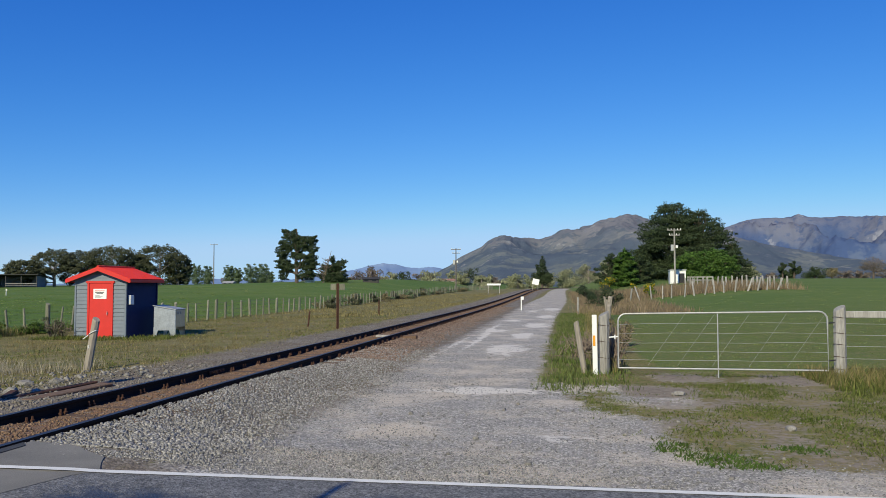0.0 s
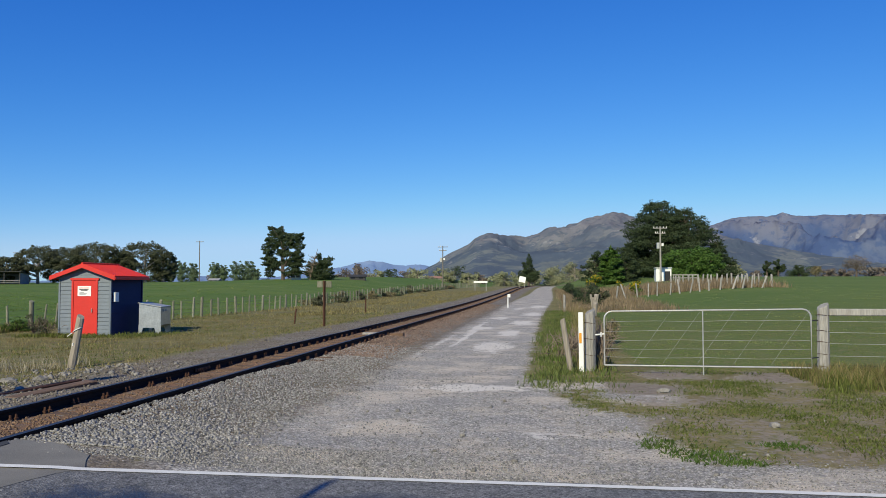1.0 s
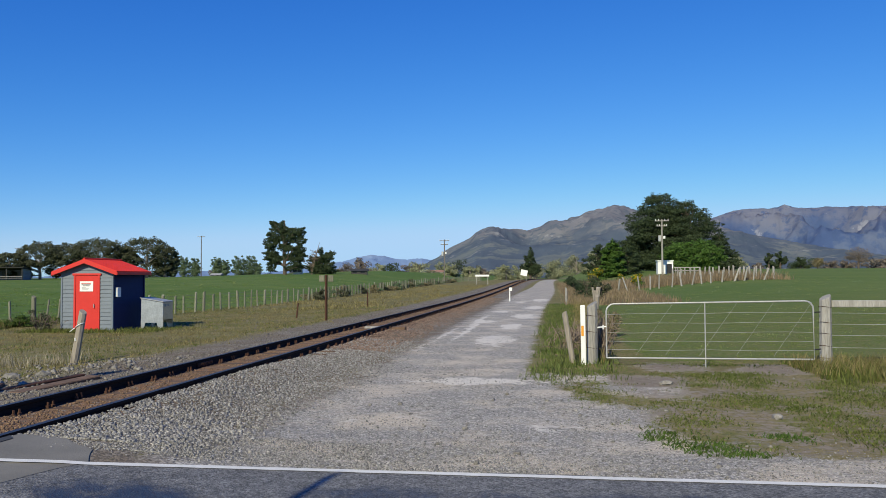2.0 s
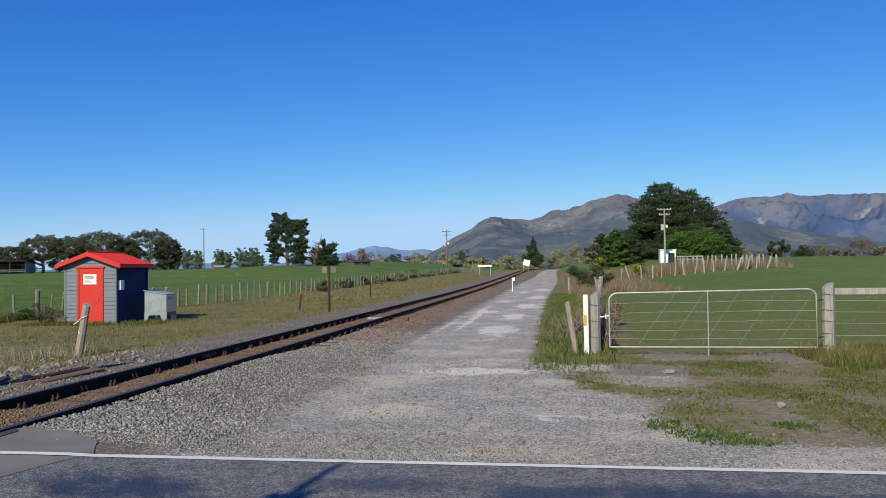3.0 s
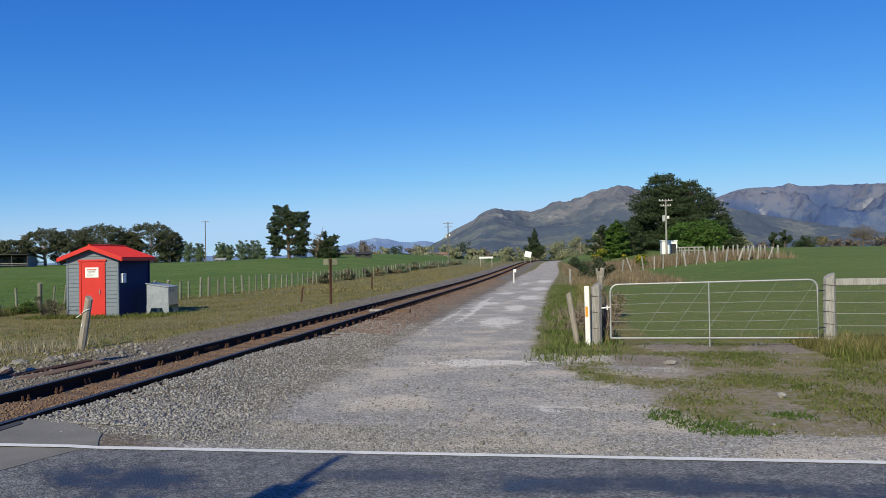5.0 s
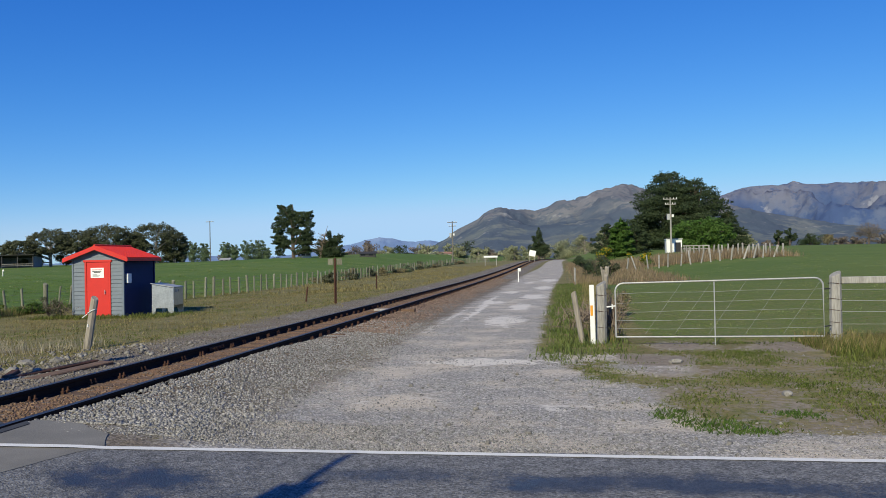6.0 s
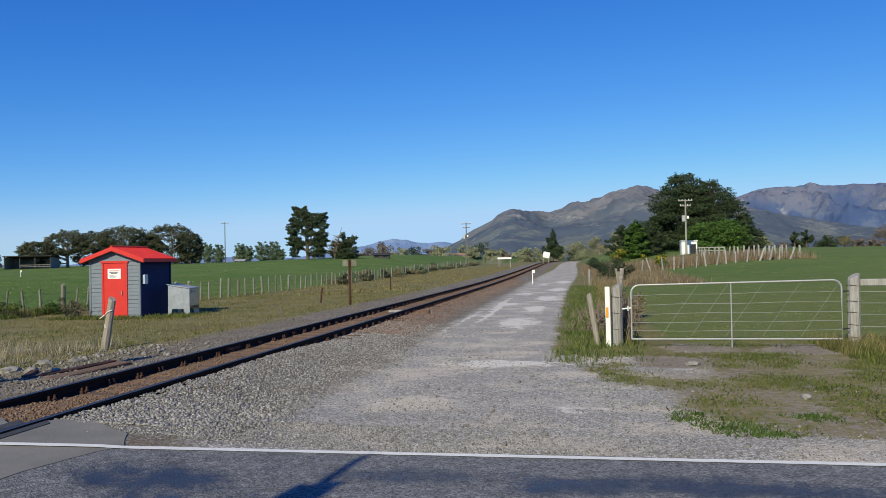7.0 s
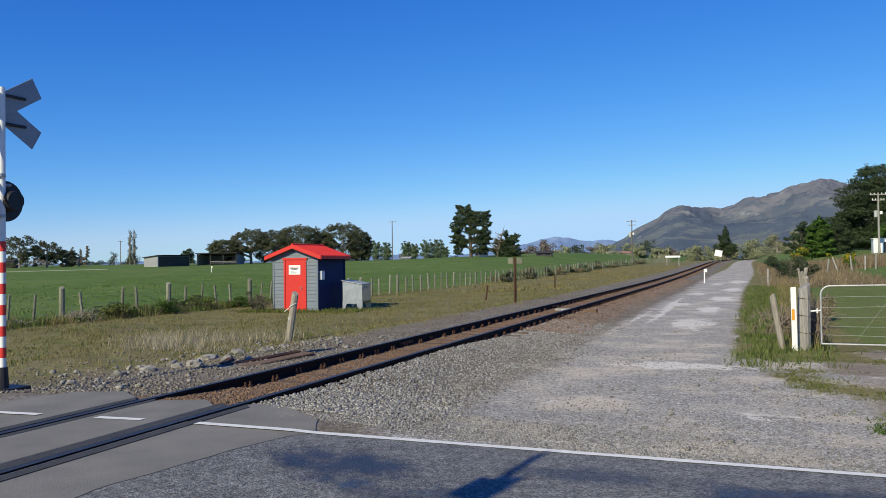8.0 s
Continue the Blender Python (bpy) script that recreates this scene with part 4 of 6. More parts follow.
for k in range(34):
    az = -15 + 38 * (k + rnd0.uniform(-.3, .3)) / 33
    r = rnd0.uniform(380, 520) + (60 if az > 8 else 0)
    x, y = r * math.sin(radians(az)), r * math.cos(radians(az))
    w, h = rnd0.uniform(9, 17), rnd0.uniform(5, 9.5)
    pick = rnd0.random()
    m_ = M_WILLOW if pick < 0.55 else (M_BARE if pick < 0.75 else M_PINE)
    if az > 13:
        m_ = M_PINE if pick < 0.45 else (M_BARE if pick < 0.8 else M_WILLOW)
        h *= 0.8
    words = {M_WILLOW: "pale spring-green willow along the far stream", M_BARE: "leafless brown tree on the plain", M_PINE: "dark evergreen on the far plain"}[m_]
    build_tree("far_tree", x, y, lz(x, y) - 0.5, blob_lobes(w, h, 0.2, 8, 400 + k, 0.7), 420, 0.75, m_, M_BARK, words, 0.4, 450 + k, 2, group="trees on the far plain")
for k in range(22):
    az = -56 + 40 * (k + rnd0.uniform(-.4, .4)) / 21
    r = rnd0.uniform(330, 450)
    x, y = r * math.sin(radians(az)), r * math.cos(radians(az))
    w, h = rnd0.uniform(6, 13), rnd0.uniform(2.5, 5)
    m_ = M_PINE if rnd0.random() < 0.5 else M_BARE
    build_tree("far_tree", x, y, lz(x, y) - 0.5, blob_lobes(w, h, 0.1, 6, 500 + k, 0.8), 260, 0.6, m_, M_BARK, "low tree on the flat skyline", 0.3, 550 + k, 2, group="trees on the flat skyline")


# ---- the relay shed ----
def build_shed():
    """Weatherboard hut with a gabled steel roof; its front faces the road."""
    s = thing("trackside_hut", pose(-17.31, 27.6, -0.53), "small blue-grey weatherboard hut with a red door and red gabled roof", "hut")
    W, D, E, A = 1.02, 2.25, 2.30, 2.66      # half width, depth, eaves, apex
    bm = bmesh.new()
    cuboid(bm, (-W + .03, .03, 0), (W - .03, D - .03, E - .02))
    v = [bm.verts.new(p) for p in ((-W + .03, .03, E - .02), (W - .03, .03, E - .02), (0, .03, A - .02), (-W + .03, D - .03, E - .02), (W - .03, D - .03, E - .02), (0, D - .03, A - .02))]
    bm.faces.new((v[0], v[1], v[2]))
    bm.faces.new((v[3], v[5], v[4]))
    part("wall_core", bm, M_SIDING, s)
    bh = 0.145
    for k in range(18):
        z = k * bh
        w = W if z + bh < E + 0.02 else W * max(0.0, (A - z - bh * 0.3) / (A - E)) - 0.02
        if w < 0.08:
            continue
        for side in (-1, 1):
            xa, xb = (-w, -0.53) if side < 0 else (0.53, w)
            if z > 2.15:
                if side > 0:
                    continue
                xa, xb = -w, w
            bm = bmesh.new()
            vs = [bm.verts.new(p) for p in ((xa, -0.022, z), (xb, -0.022, z), (xb, 0.0, z + bh), (xa, 0.0, z + bh), (xa, 0.03, z), (xb, 0.03, z), (xb, 0.03, z + bh), (xa, 0.03, z + bh))]
            for f in ((0, 1, 2, 3), (4, 7, 6, 5), (0, 4, 5, 1), (3, 2, 6, 7), (0, 3, 7, 4), (1, 5, 6, 2)):
                bm.faces.new([vs[i] for i in f])
            part("weatherboard", bm, M_SIDING, s)
        if z + bh < E + 0.02:
            for sx in (-1, 1):
                bm = bmesh.new()
                vs = [bm.verts.new(p) for p in ((sx * (W + .022), 0.03, z), (sx * (W + .022), D, z), (sx * W, D, z + bh), (sx * W, 0.03, z + bh), (sx * (W - .03), 0.03, z), (sx * (W - .03), D, z), (sx * (W - .03), D, z + bh), (sx * (W - .03), 0.03, z + bh))]
                for f in ((0, 1, 2, 3), (4, 7, 6, 5), (0, 4, 5, 1), (3, 2, 6, 7), (0, 3, 7, 4), (1, 5, 6, 2)):
                    bm.faces.new([vs[i] for i in f])
                bmesh.ops.recalc_face_normals(bm, faces=bm.faces)
                part("weatherboard", bm, M_NAVY if sx > 0 else M_SIDING, s)
    for x, y in ((-W - .01, -.01), (W + .01, -.01), (W + .01, D)):
        bm = bmesh.new()
        cuboid(bm, (x - .035, y - .025, 0), (x + .035, y + .045, E), 0.004)
        part("corner_board", bm, M_NAVY if y > 1 else M_SIDING, s)
    # roof: two folded steel slopes with ribs, barge boards and a ridge cap
    for sx in (-1, 1):
        dx, dz = W + 0.29, (A - E) * (W + 0.29) / W
        nx_ = Vector((dz, 0, dx)).normalized()
        off = Vector((sx * nx_.x, 0, nx_.z))
        for k, (ya, yb, up) in enumerate([(-0.22, D + 0.06, 0.0)] + [(-0.2 + .19 * j, -0.165 + .19 * j, 0.009) for j in range(13)]):
            bm = bmesh.new()
            o = [Vector((0, ya, A + .05)), Vector((sx * dx, ya, A + .05 - dz)), Vector((sx * dx, yb, A + .05 - dz)), Vector((0, yb, A + .05))]
            t_ = [bm.verts.new(p + off * (0.03 + up)) for p in o]
            b_ = [bm.verts.new(p + off * (0.025 if k else 0)) for p in o]
            bm.faces.new(t_)
            bm.faces.new(b_[::-1])
            for j in range(4):
                bm.faces.new((t_[j], b_[j], b_[(j + 1) % 4], t_[(j + 1) % 4]))
            bmesh.ops.recalc_face_normals(bm, faces=bm.faces)
            if k == 0:
                slope = part("roof_slope", bm, M_ROOFRED, s, "red ribbed steel roofing")
            else:
                part("roof_rib", bm, M_ROOFRED, slope)
        for yy in (-0.245, D + 0.065):
            bm = bmesh.new()
            o = [Vector((0, yy, A + .07)), Vector((sx * (dx + .01), yy, A + .07 - dz)), Vector((sx * (dx + .01), yy, A - .08 - dz)), Vector((0, yy, A - .08))]
            f_ = [bm.verts.new(p) for p in o]
            g_ = [bm.verts.new(p + Vector((0, .025, 0))) for p in o]
            bm.faces.new(f_)
            bm.faces.new(g_[::-1])
            for j in range(4):
                bm.faces.new((f_[j], g_[j], g_[(j + 1) % 4], f_[(j + 1) % 4]))
            bmesh.ops.recalc_face_normals(bm, faces=bm.faces)
            part("barge_board", bm, M_RED, s, "red painted barge board")
        bm = bmesh.new()
        cuboid(bm, (sx * dx - .03, -0.22, A - dz - .06), (sx * dx + .03, D + .06, A + .05 - dz), 0.008)
        part("gutter", bm, M_RED, s, "red gutter")
    bm = bmesh.new()
    stick(bm, (0, -0.24, A + .085), (0, D + .08, A + .085), 0.045, seg=8)
    part("ridge_cap", bm, M_ROOFRED, s)
    # door
    bm = bmesh.new()
    for a, b in (((-.53, -.05, 0), (-.45, .03, 2.16)), ((.45, -.05, 0), (.53, .03, 2.16)), ((-.58, -.06, 2.12), (.58, .03, 2.2))):
        cuboid(bm, a, b, 0.006)
    part("door_frame", bm, M_RED, s)
    bm = bmesh.new()
    cuboid(bm, (-.445, -.03, -0.02), (.445, .01, 2.115), 0.006)
    door = part("door", bm, M_RED, s, "red painted door with a white notice")
    bm = bmesh.new()
    stick(bm, (.31, -.03, .98), (.31, -.075, .98), .02, seg=8)
    stick(bm, (.31, -.07, .90), (.31, -.07, 1.06), .012, seg=6)
    part("handle", bm, M_GALV, door, "chrome pull handle")
    bm = bmesh.new()
    cuboid(bm, (-.28, -.042, 1.52), (.26, -.034, 1.90))
    sg = part("notice", bm, M_SIGN, door, "white notice with red and black writing")
    for z, xa, xb, m_ in ((1.825, -.22, .18, M_RED), (1.77, -.21, .16, M_BLACK), (1.73, -.15, .12, M_BLACK), (1.66, -.2, -.02, M_GALV), (1.62, -.2, .1, M_GALV), (1.58, -.2, .05, M_GALV)):
        bm = bmesh.new()
        cuboid(bm, (xa, -.046, z - .012), (xb, -.040, z + .012))
        part("bar", bm, m_, door)
    # meter box on the side wall
    bm = bmesh.new()
    cuboid(bm, (W + .022, .12, 1.30), (W + .13, .38, 1.66), 0.012)
    part("meter_box", bm, M_WHITE, s, "white meter box")
    bm = bmesh.new()
    cuboid(bm, (-.5, -.35, -.06), (.5, -.06, -.005), 0.01)
    part("step", bm, M_CONC, s, "concrete door step")


build_shed()


def build_locker():
    """Sheet-metal battery locker on short legs with a sloping lid."""
    s = thing("battery_locker", pose(-15.29, 28.7, -0.49), "dull aluminium locker on legs with a sloping lid", "locker")
    s.rotation_euler = (0, 0, radians(8))
    w, d = 0.43, 1.1
    hi_, lo_ = 1.19, 1.03       # the lid falls towards the track
    bm = bmesh.new()
    vs = [bm.verts.new(p) for p in ((-w, 0, .34), (w, 0, .34), (w, d, .34), (-w, d, .34), (-w, 0, hi_), (w, 0, lo_), (w, d, lo_), (-w, d, hi_))]
    for f in ((3, 2, 1, 0), (4, 5, 6, 7), (0, 1, 5, 4), (1, 2, 6, 5), (2, 3, 7, 6), (3, 0, 4, 7)):
        bm.faces.new([vs[i] for i in f])
    bmesh.ops.bevel(bm, geom=bm.edges[:], offset=0.012, segments=1, affect="EDGES")
    part("body", bm, M_ALU, s)
    bm = bmesh.new()
    vs = [bm.verts.new((x * 1.06, y, z + h)) for h in (0.004, 0.03) for x, y, z in ((-w, -.05, hi_), (w, -.05, lo_), (w, d + .03, lo_), (-w, d + .03, hi_))]
    for f in ((3, 2, 1, 0), (4, 5, 6, 7), (0, 1, 5, 4), (1, 2, 6, 5), (2, 3, 7, 6), (3, 0, 4, 7)):
        bm.faces.new([vs[i] for i in f])
    part("lid", bm, M_GALV, s, "flat sloping steel lid")
    for y in (0, d - .02):      # end sheets cut away below into broad tapering feet
        bm = bmesh.new()
        out = ((-w, .36), (-w, -.05), (-w + .1, -.05), (-w + .17, .24), (w - .25, .24), (w - .17, -.05), (w, -.05), (w, .36))
        fr, bk = [bm.verts.new((x, y - .004, z)) for x, z in out], [bm.verts.new((x, y + .022, z)) for x, z in out]
        bm.faces.new(fr)
        bm.faces.new(bk[::-1])
        for j in range(len(out)):
            bm.faces.new((fr[j], bk[j], bk[(j + 1) % len(out)], fr[(j + 1) % len(out)]))
        bmesh.ops.recalc_face_normals(bm, faces=bm.faces)
        part("end_sheet", bm, M_ALU, s, "folded end sheet with two feet")
    for x in (-.1, .2):
        bm = bmesh.new()
        cuboid(bm, (w + .0, .3 + x, .86), (w + .03, .36 + x, .96), 0.005)
        part("latch", bm, M_GALV, s)


build_locker()


# ---- fences, posts and the gate ----
def post_mesh(bm, x, y, z, h, r, lean=(0, 0), square=False, rnd=None):
    """A round or sawn post with a worn, slightly slanting head."""
    j = rnd.uniform(-0.2, 0.2) if rnd else 0
    a, b = Vector((x, y, z - 0.3)), Vector((x + lean[0], y + lean[1], z + h))
    seg = 4 if square else 9
    q = (b - a).to_track_quat("Z", "Y").to_matrix() @ Matrix.Rotation(j + (math.pi / 4 if square else 0), 3, "Z")
    rings = []
    for t in (0, 0.35, 0.7, 0.985, 1.0):
        rr = r * (1.04 - 0.1 * t) * (0.94 if t == 1.0 else 1)
        rings.append([bm.verts.new(a.lerp(b, t) + q @ Vector((rr * (1 + 0.07 * math.sin(3 * k + 9 * x)) * math.cos(6.2832 * k / seg), rr * math.sin(6.2832 * k / seg), (0.03 * r / .06 * math.cos(6.2832 * k / seg + j * 9) if t > .9 else 0)))) for k in range(seg)])
    for m, n in zip(rings, rings[1:]):
        for k in range(seg):
            bm.faces.new((m[k], m[(k + 1) % seg], n[(k + 1) % seg], n[k]))
    bm.faces.new(rings[-1])


def wire(bm, pts, r=0.004, seg=4):
    """One unbroken thin tube through pts."""
    pts = [Vector(p) for p in pts]
    rings = []
    for k, p in enumerate(pts):
        d = pts[min(k + 1, len(pts) - 1)] - pts[max(k - 1, 0)]
        q = d.to_track_quat("Z", "Y").to_matrix()
        rings.append([bm.verts.new(p + q @ Vector((r * math.cos(6.2832 * j / seg), r * math.sin(6.2832 * j / seg), 0))) for j in range(seg)])
    for a, b in zip(rings, rings[1:]):
        for j in range(seg):
            bm.faces.new((a[j], a[(j + 1) % seg], b[(j + 1) % seg], b[j]))


def fence(name, posts, heights, material, label, post_r, wires, wire_r=0.006, battens=0, seed=0, lean=0.05, big=0, big_r=0.1):
    """Posts along a line of (x, y), with wires and optional battens between them."""
    rnd = random.Random(seed)
    f = thing(name, Matrix(), label, "fence")
    tops = []
    for k, (x, y) in enumerate(posts):
        z = land_z(x, y)
        h = rnd.uniform(*heights)
        stout = big and k % big == 0
        bm = bmesh.new()
        post_mesh(bm, x, y, z, h + (0.08 if stout else 0), big_r if stout else post_r * rnd.uniform(0.85, 1.15), (rnd.gauss(0, lean), rnd.gauss(0, lean)), False, rnd)
        part("post", bm, material, f)
        tops.append((x, y, z))
    for wz in wires:
        bm = bmesh.new()
        wire(bm, [(x, y, z + wz + rnd.uniform(-.02, .02)) for x, y, z in tops], wire_r)
        part("wire", bm, M_OLDWIRE, f)
    return f


def line_of(x0, y0, x1, y1, gap, seed=0):
    rnd = random.Random(seed)
    L_ = math.hypot(x1 - x0, y1 - y0)
    k = max(1, int(L_ / gap))
    return [(x0 + (x1 - x0) * (i + (rnd.uniform(-.12, .12) if 0 < i < k else 0)) / k, y0 + (y1 - y0) * (i + (rnd.uniform(-.12, .12) if 0 < i < k else 0)) / k) for i in range(k + 1)]


def single_post(name, x, y, h, r, material, label, lean=(0, 0), square=False):
    bm = bmesh.new()
    post_mesh(bm, 0, 0, 0, h, r, lean, square, random.Random(int(x * 10)))
    ob = link(name, bm, material)
    ob.matrix_world = pose(x, y, land_z(x, y))
    return tagged(ob, label, "post")


near_posts = [(-22.6, y) for y in (12.4, 13.9, 15.3, 16.5, 17.5, 18.6, 19.6, 21.8, 23.6, 24.5, 27.3, 28.3, 29.5, 30.5, 32.8, 33.7)]
fence("paddock_fence", near_posts, (0.98, 1.12), M_GREENPOST, "weathered post-and-wire paddock fence in rough grass", 0.05, (.3, .55, .8), 0.0035, seed=1, lean=0.1)
fence("paddock_fence", line_of(-22.5, 34.8, -20.7, 38.5, 1.2, 2) + line_of(-20.6, 39.8, -20.3, 110, 1.25, 2), (0.95, 1.15), M_GREENPOST, "weathered post-and-batten fence along the railway", 0.062, (.3, .55, .8, 1.0), 0.006, seed=2, big=4, big_r=0.085, lean=0.03)
fence("paddock_fence", line_of(-20.3, 112, -20.5, 235, 2.0, 3), (1.0, 1.25), M_GREENPOST, "far post-and-batten fence along the railway", 0.07, (.5, 1.0), 0.01, seed=3, lean=0.05)
for k_, y_ in enumerate((20.66, 26.1, 31.8)):
    single_post("strainer_post", -22.55, y_ + .12, 1.2, 0.1, M_GREENPOST, "stout mossy strainer post of the paddock fence")
fence("boundary_fence", [(0.98, 16.9)] + line_of(1.35, 24.2, 2.6, 46, 3.4, 4), (0.95, 1.25), M_POST, "leaning grey wooden fence beside the gravel track", 0.055, (.25, .5, .75, .95), 0.004, seed=4, lean=0.1)
single_post("track_post", 0.95, 47.5, 1.0, 0.07, M_PALEPOST, "short pale post at the edge of the gravel track")
fence("stockyard_fence", line_of(6.0, 72, 19.5, 76, 0.95, 5), (1.0, 1.3), M_PALEPOST, "pale leaning posts of an old paddock fence", 0.075, (.4, .8), 0.006, seed=5, lean=0.22)
fence("stockyard_fence", line_of(14.0, 93, 21.0, 78, 0.8, 6), (1.1, 1.35), M_PALEPOST, "pale close-set posts of an old fence", 0.09, (.4, .8), 0.006, seed=6, lean=0.06)


def build_stub():
    s = thing("leaning_post", pose(-10.32, 15.92, land_z(-10.32, 15.92)), "leaning grey wooden post tied with a white cord", "post")
    bm = bmesh.new()
    post_mesh(bm, 0, 0, 0, 1.13, 0.085, (0.22, 0.05), False, random.Random(3))
    part("post", bm, M_POST, s)
    bm = bmesh.new()
    for k in range(12):
        a0, a1 = k * math.pi / 6, (k + 1) * math.pi / 6
        stick(bm, (.165 + .09 * math.cos(a0), .035 + .09 * math.sin(a0), .84 + .05 * math.cos(a0)), (.165 + .09 * math.cos(a1), .035 + .09 * math.sin(a1), .84 + .05 * math.cos(a1)), .012, seg=5)
    stick(bm, (.08, -.03, .78), (-.02, -.06, .7), .01, seg=5)
    part("cord", bm, M_WHITE, s, "white cord")
    bm = bmesh.new()
    stick(bm, (.11, -.05, .50), (.11, -.06, .56), .018, seg=6)
    part("tag", bm, M_WHITE, s, "small white tag")


build_stub()


def build_rail_post(x, y, h, plate, r=0.05):
    s = thing("rusty_post", pose(x, y, land_z(x, y)), "rusty upright steel post beside the track", "post")
    bm = bmesh.new()
    cuboid(bm, (-r, -r * .6, -.3), (r, r * .6, h), 0.008)
    cuboid(bm, (-r * .3, -r * 1.5, -.3), (r * .3, r * .5, h - .02), 0.004)
    part("post", bm, M_RUST, s)
    if plate:
        for sx in (-1, 1):
            bm = bmesh.new()
            cuboid(bm, (min(sx * .07, sx * .3), -.02, h - .28), (max(sx * .07, sx * .3), .01, h - .02), 0.01)
            part("plate", bm, M_GREENPOST, s, "weathered grey board")


build_rail_post(-8.98, 30.9, 1.85, True)
build_rail_post(-11.6, 49.3, 0.95, False, 0.04)
single_post("short_stake", -11.62, 35.0, 0.7, 0.04, M_RUST, "short rusty stake leaning in the verge", (0.12, 0))


def build_marker(x, y, h):
    s = thing("marker_post", pose(x, y, land_z(x, y)), "slim white marker post with a square plate", "marker post")
    bm = bmesh.new()
    cuboid(bm, (-.035, -.03, -.2), (.035, .03, h), 0.008)
    part("post", bm, M_WHITE, s)
    bm = bmesh.new()
    cuboid(bm, (-.03, -.06, h - .2), (.17, -.042, h + .02), 0.005)
    part("plate", bm, M_WHITE, s)


build_marker(-2.72, 53.5, 0.92)


def build_gate():
    """A 3.6 m farm gate: bent tube frame, centre stay, wires and diagonal wires, chained to its post."""
    g = thing("farm_gate", pose(1.02, 14.7, 0), "wide galvanised tube farm gate with wire infill, closed", "gate")
    L_, lo, hi, r = 3.6, -0.05, 0.93, 0.0165
    rise = 0.055

    def P(x, z):
        return (x, 0, z + rise * x / L_ * (z - lo) / (hi - lo))
    bm = bmesh.new()
    path = [P(0, lo), P(0, hi - .14)] + [P(.14 - .14 * math.cos(a), hi - .14 + .14 * math.sin(a)) for a in (0.4, 0.8, 1.2, 1.5708)]
    path += [P(L_ - .14, hi)] + [P(L_ - .14 + .14 * math.sin(a), hi - .14 + .14 * math.cos(a)) for a in (0.4, 0.8, 1.2, 1.5708)] + [P(L_, lo), P(0, lo)]
    wire(bm, path, r, 10)
    part("frame", bm, M_GALV, g)
    bm = bmesh.new()
    stick(bm, P(L_ * .485, hi), P(L_ * .485, lo - .15), .011, seg=8)
    part("stay", bm, M_GALV, g)
    for k in range(1, 6):
        bm = bmesh.new()
        z = lo + (hi - lo) * (k / 6.05) * (0.88 + .02 * k)
        wire(bm, [P(L_ * i / 8, z + .008 * math.sin(i * 1.7 + k)) for i in range(9)], .0026)
        part("wire", bm, M_WIRE, g)
    for xa in (.10, .62, 1.22, 1.85, 2.5):
        bm = bmesh.new()
        wire(bm, [P(xa + .42, lo + .05), P(xa + 1.08, hi - .02)], .0018)
        part("wire", bm, M_WIRE, g)
    bm = bmesh.new()
    stick(bm, (.0, -.01, .52), (-.16, .02, .50), .014, seg=6)
    stick(bm, (-.06, -.02, .55), (-.06, -.02, .47), .012, seg=6)
    part("latch", bm, M_WHITE, g, "white chain latch")
    for z in (.12, .78):
        bm = bmesh.new()
        stick(bm, (L_, 0, z), (L_ + .17, .18, z), .012, seg=6)
        part("hinge", bm, M_BLACK, g, "black hinge pin")


build_gate()


def build_gate_post(x, y, h, r, label, collars):
    s = thing("gate_post", pose(x, y, land_z(x, y)), label, "post")
    bm = bmesh.new()
    post_mesh(bm, 0, 0, 0, h, r, (0.01, 0), False, random.Random(int(y * 7)))
    part("post", bm, M_PALEPOST, s)
    for z in collars:
        bm = bmesh.new()
        for k in range(10):
            a0, a1 = k * .6283, (k + 1) * .6283
            stick(bm, ((r + .002) * math.cos(a0), (r + .002) * math.sin(a0), z + .01 * math.sin(a0 * 2)), ((r + .002) * math.cos(a1), (r + .002) * math.sin(a1), z + .01 * math.sin(a1 * 2)), .004, seg=4, caps=False)
        part("wire_loop", bm, M_RUST, s)


build_gate_post(0.775, 15.02, 1.12, 0.105, "stout grey wooden strainer post beside the gate", (.3, .6, .9))
build_gate_post(4.91, 15.0, 1.25, 0.108, "stout grey wooden gate post bound with wire", (.16, .38, .6, .8, 1.08))


def build_right_fence():
    f = thing("rail_fence", Matrix(), "post-and-wire fence with a grey wooden top rail", "fence")
    bm = bmesh.new()
    cuboid(bm, (5.02, 14.96, 0.86), (9.6, 15.04, 0.985), 0.012)
    part("top_rail", bm, M_PALEPOST, f)
    for x in (7.4, 9.6):
        bm = bmesh.new()
        post_mesh(bm, x, 15.1, land_z(x, 15.1), 1.15, .085, (0, 0), False, random.Random(int(x)))
        part("post", bm, M_PALEPOST, f)
    for z in (.14, .36, .56, .76):
        bm = bmesh.new()
        wire(bm, [(5.0, 14.95, z), (7.4, 15.0, z - .02), (9.6, 15.05, z)], .0035)
        part("wire", bm, M_WIRE, f)


build_right_fence()


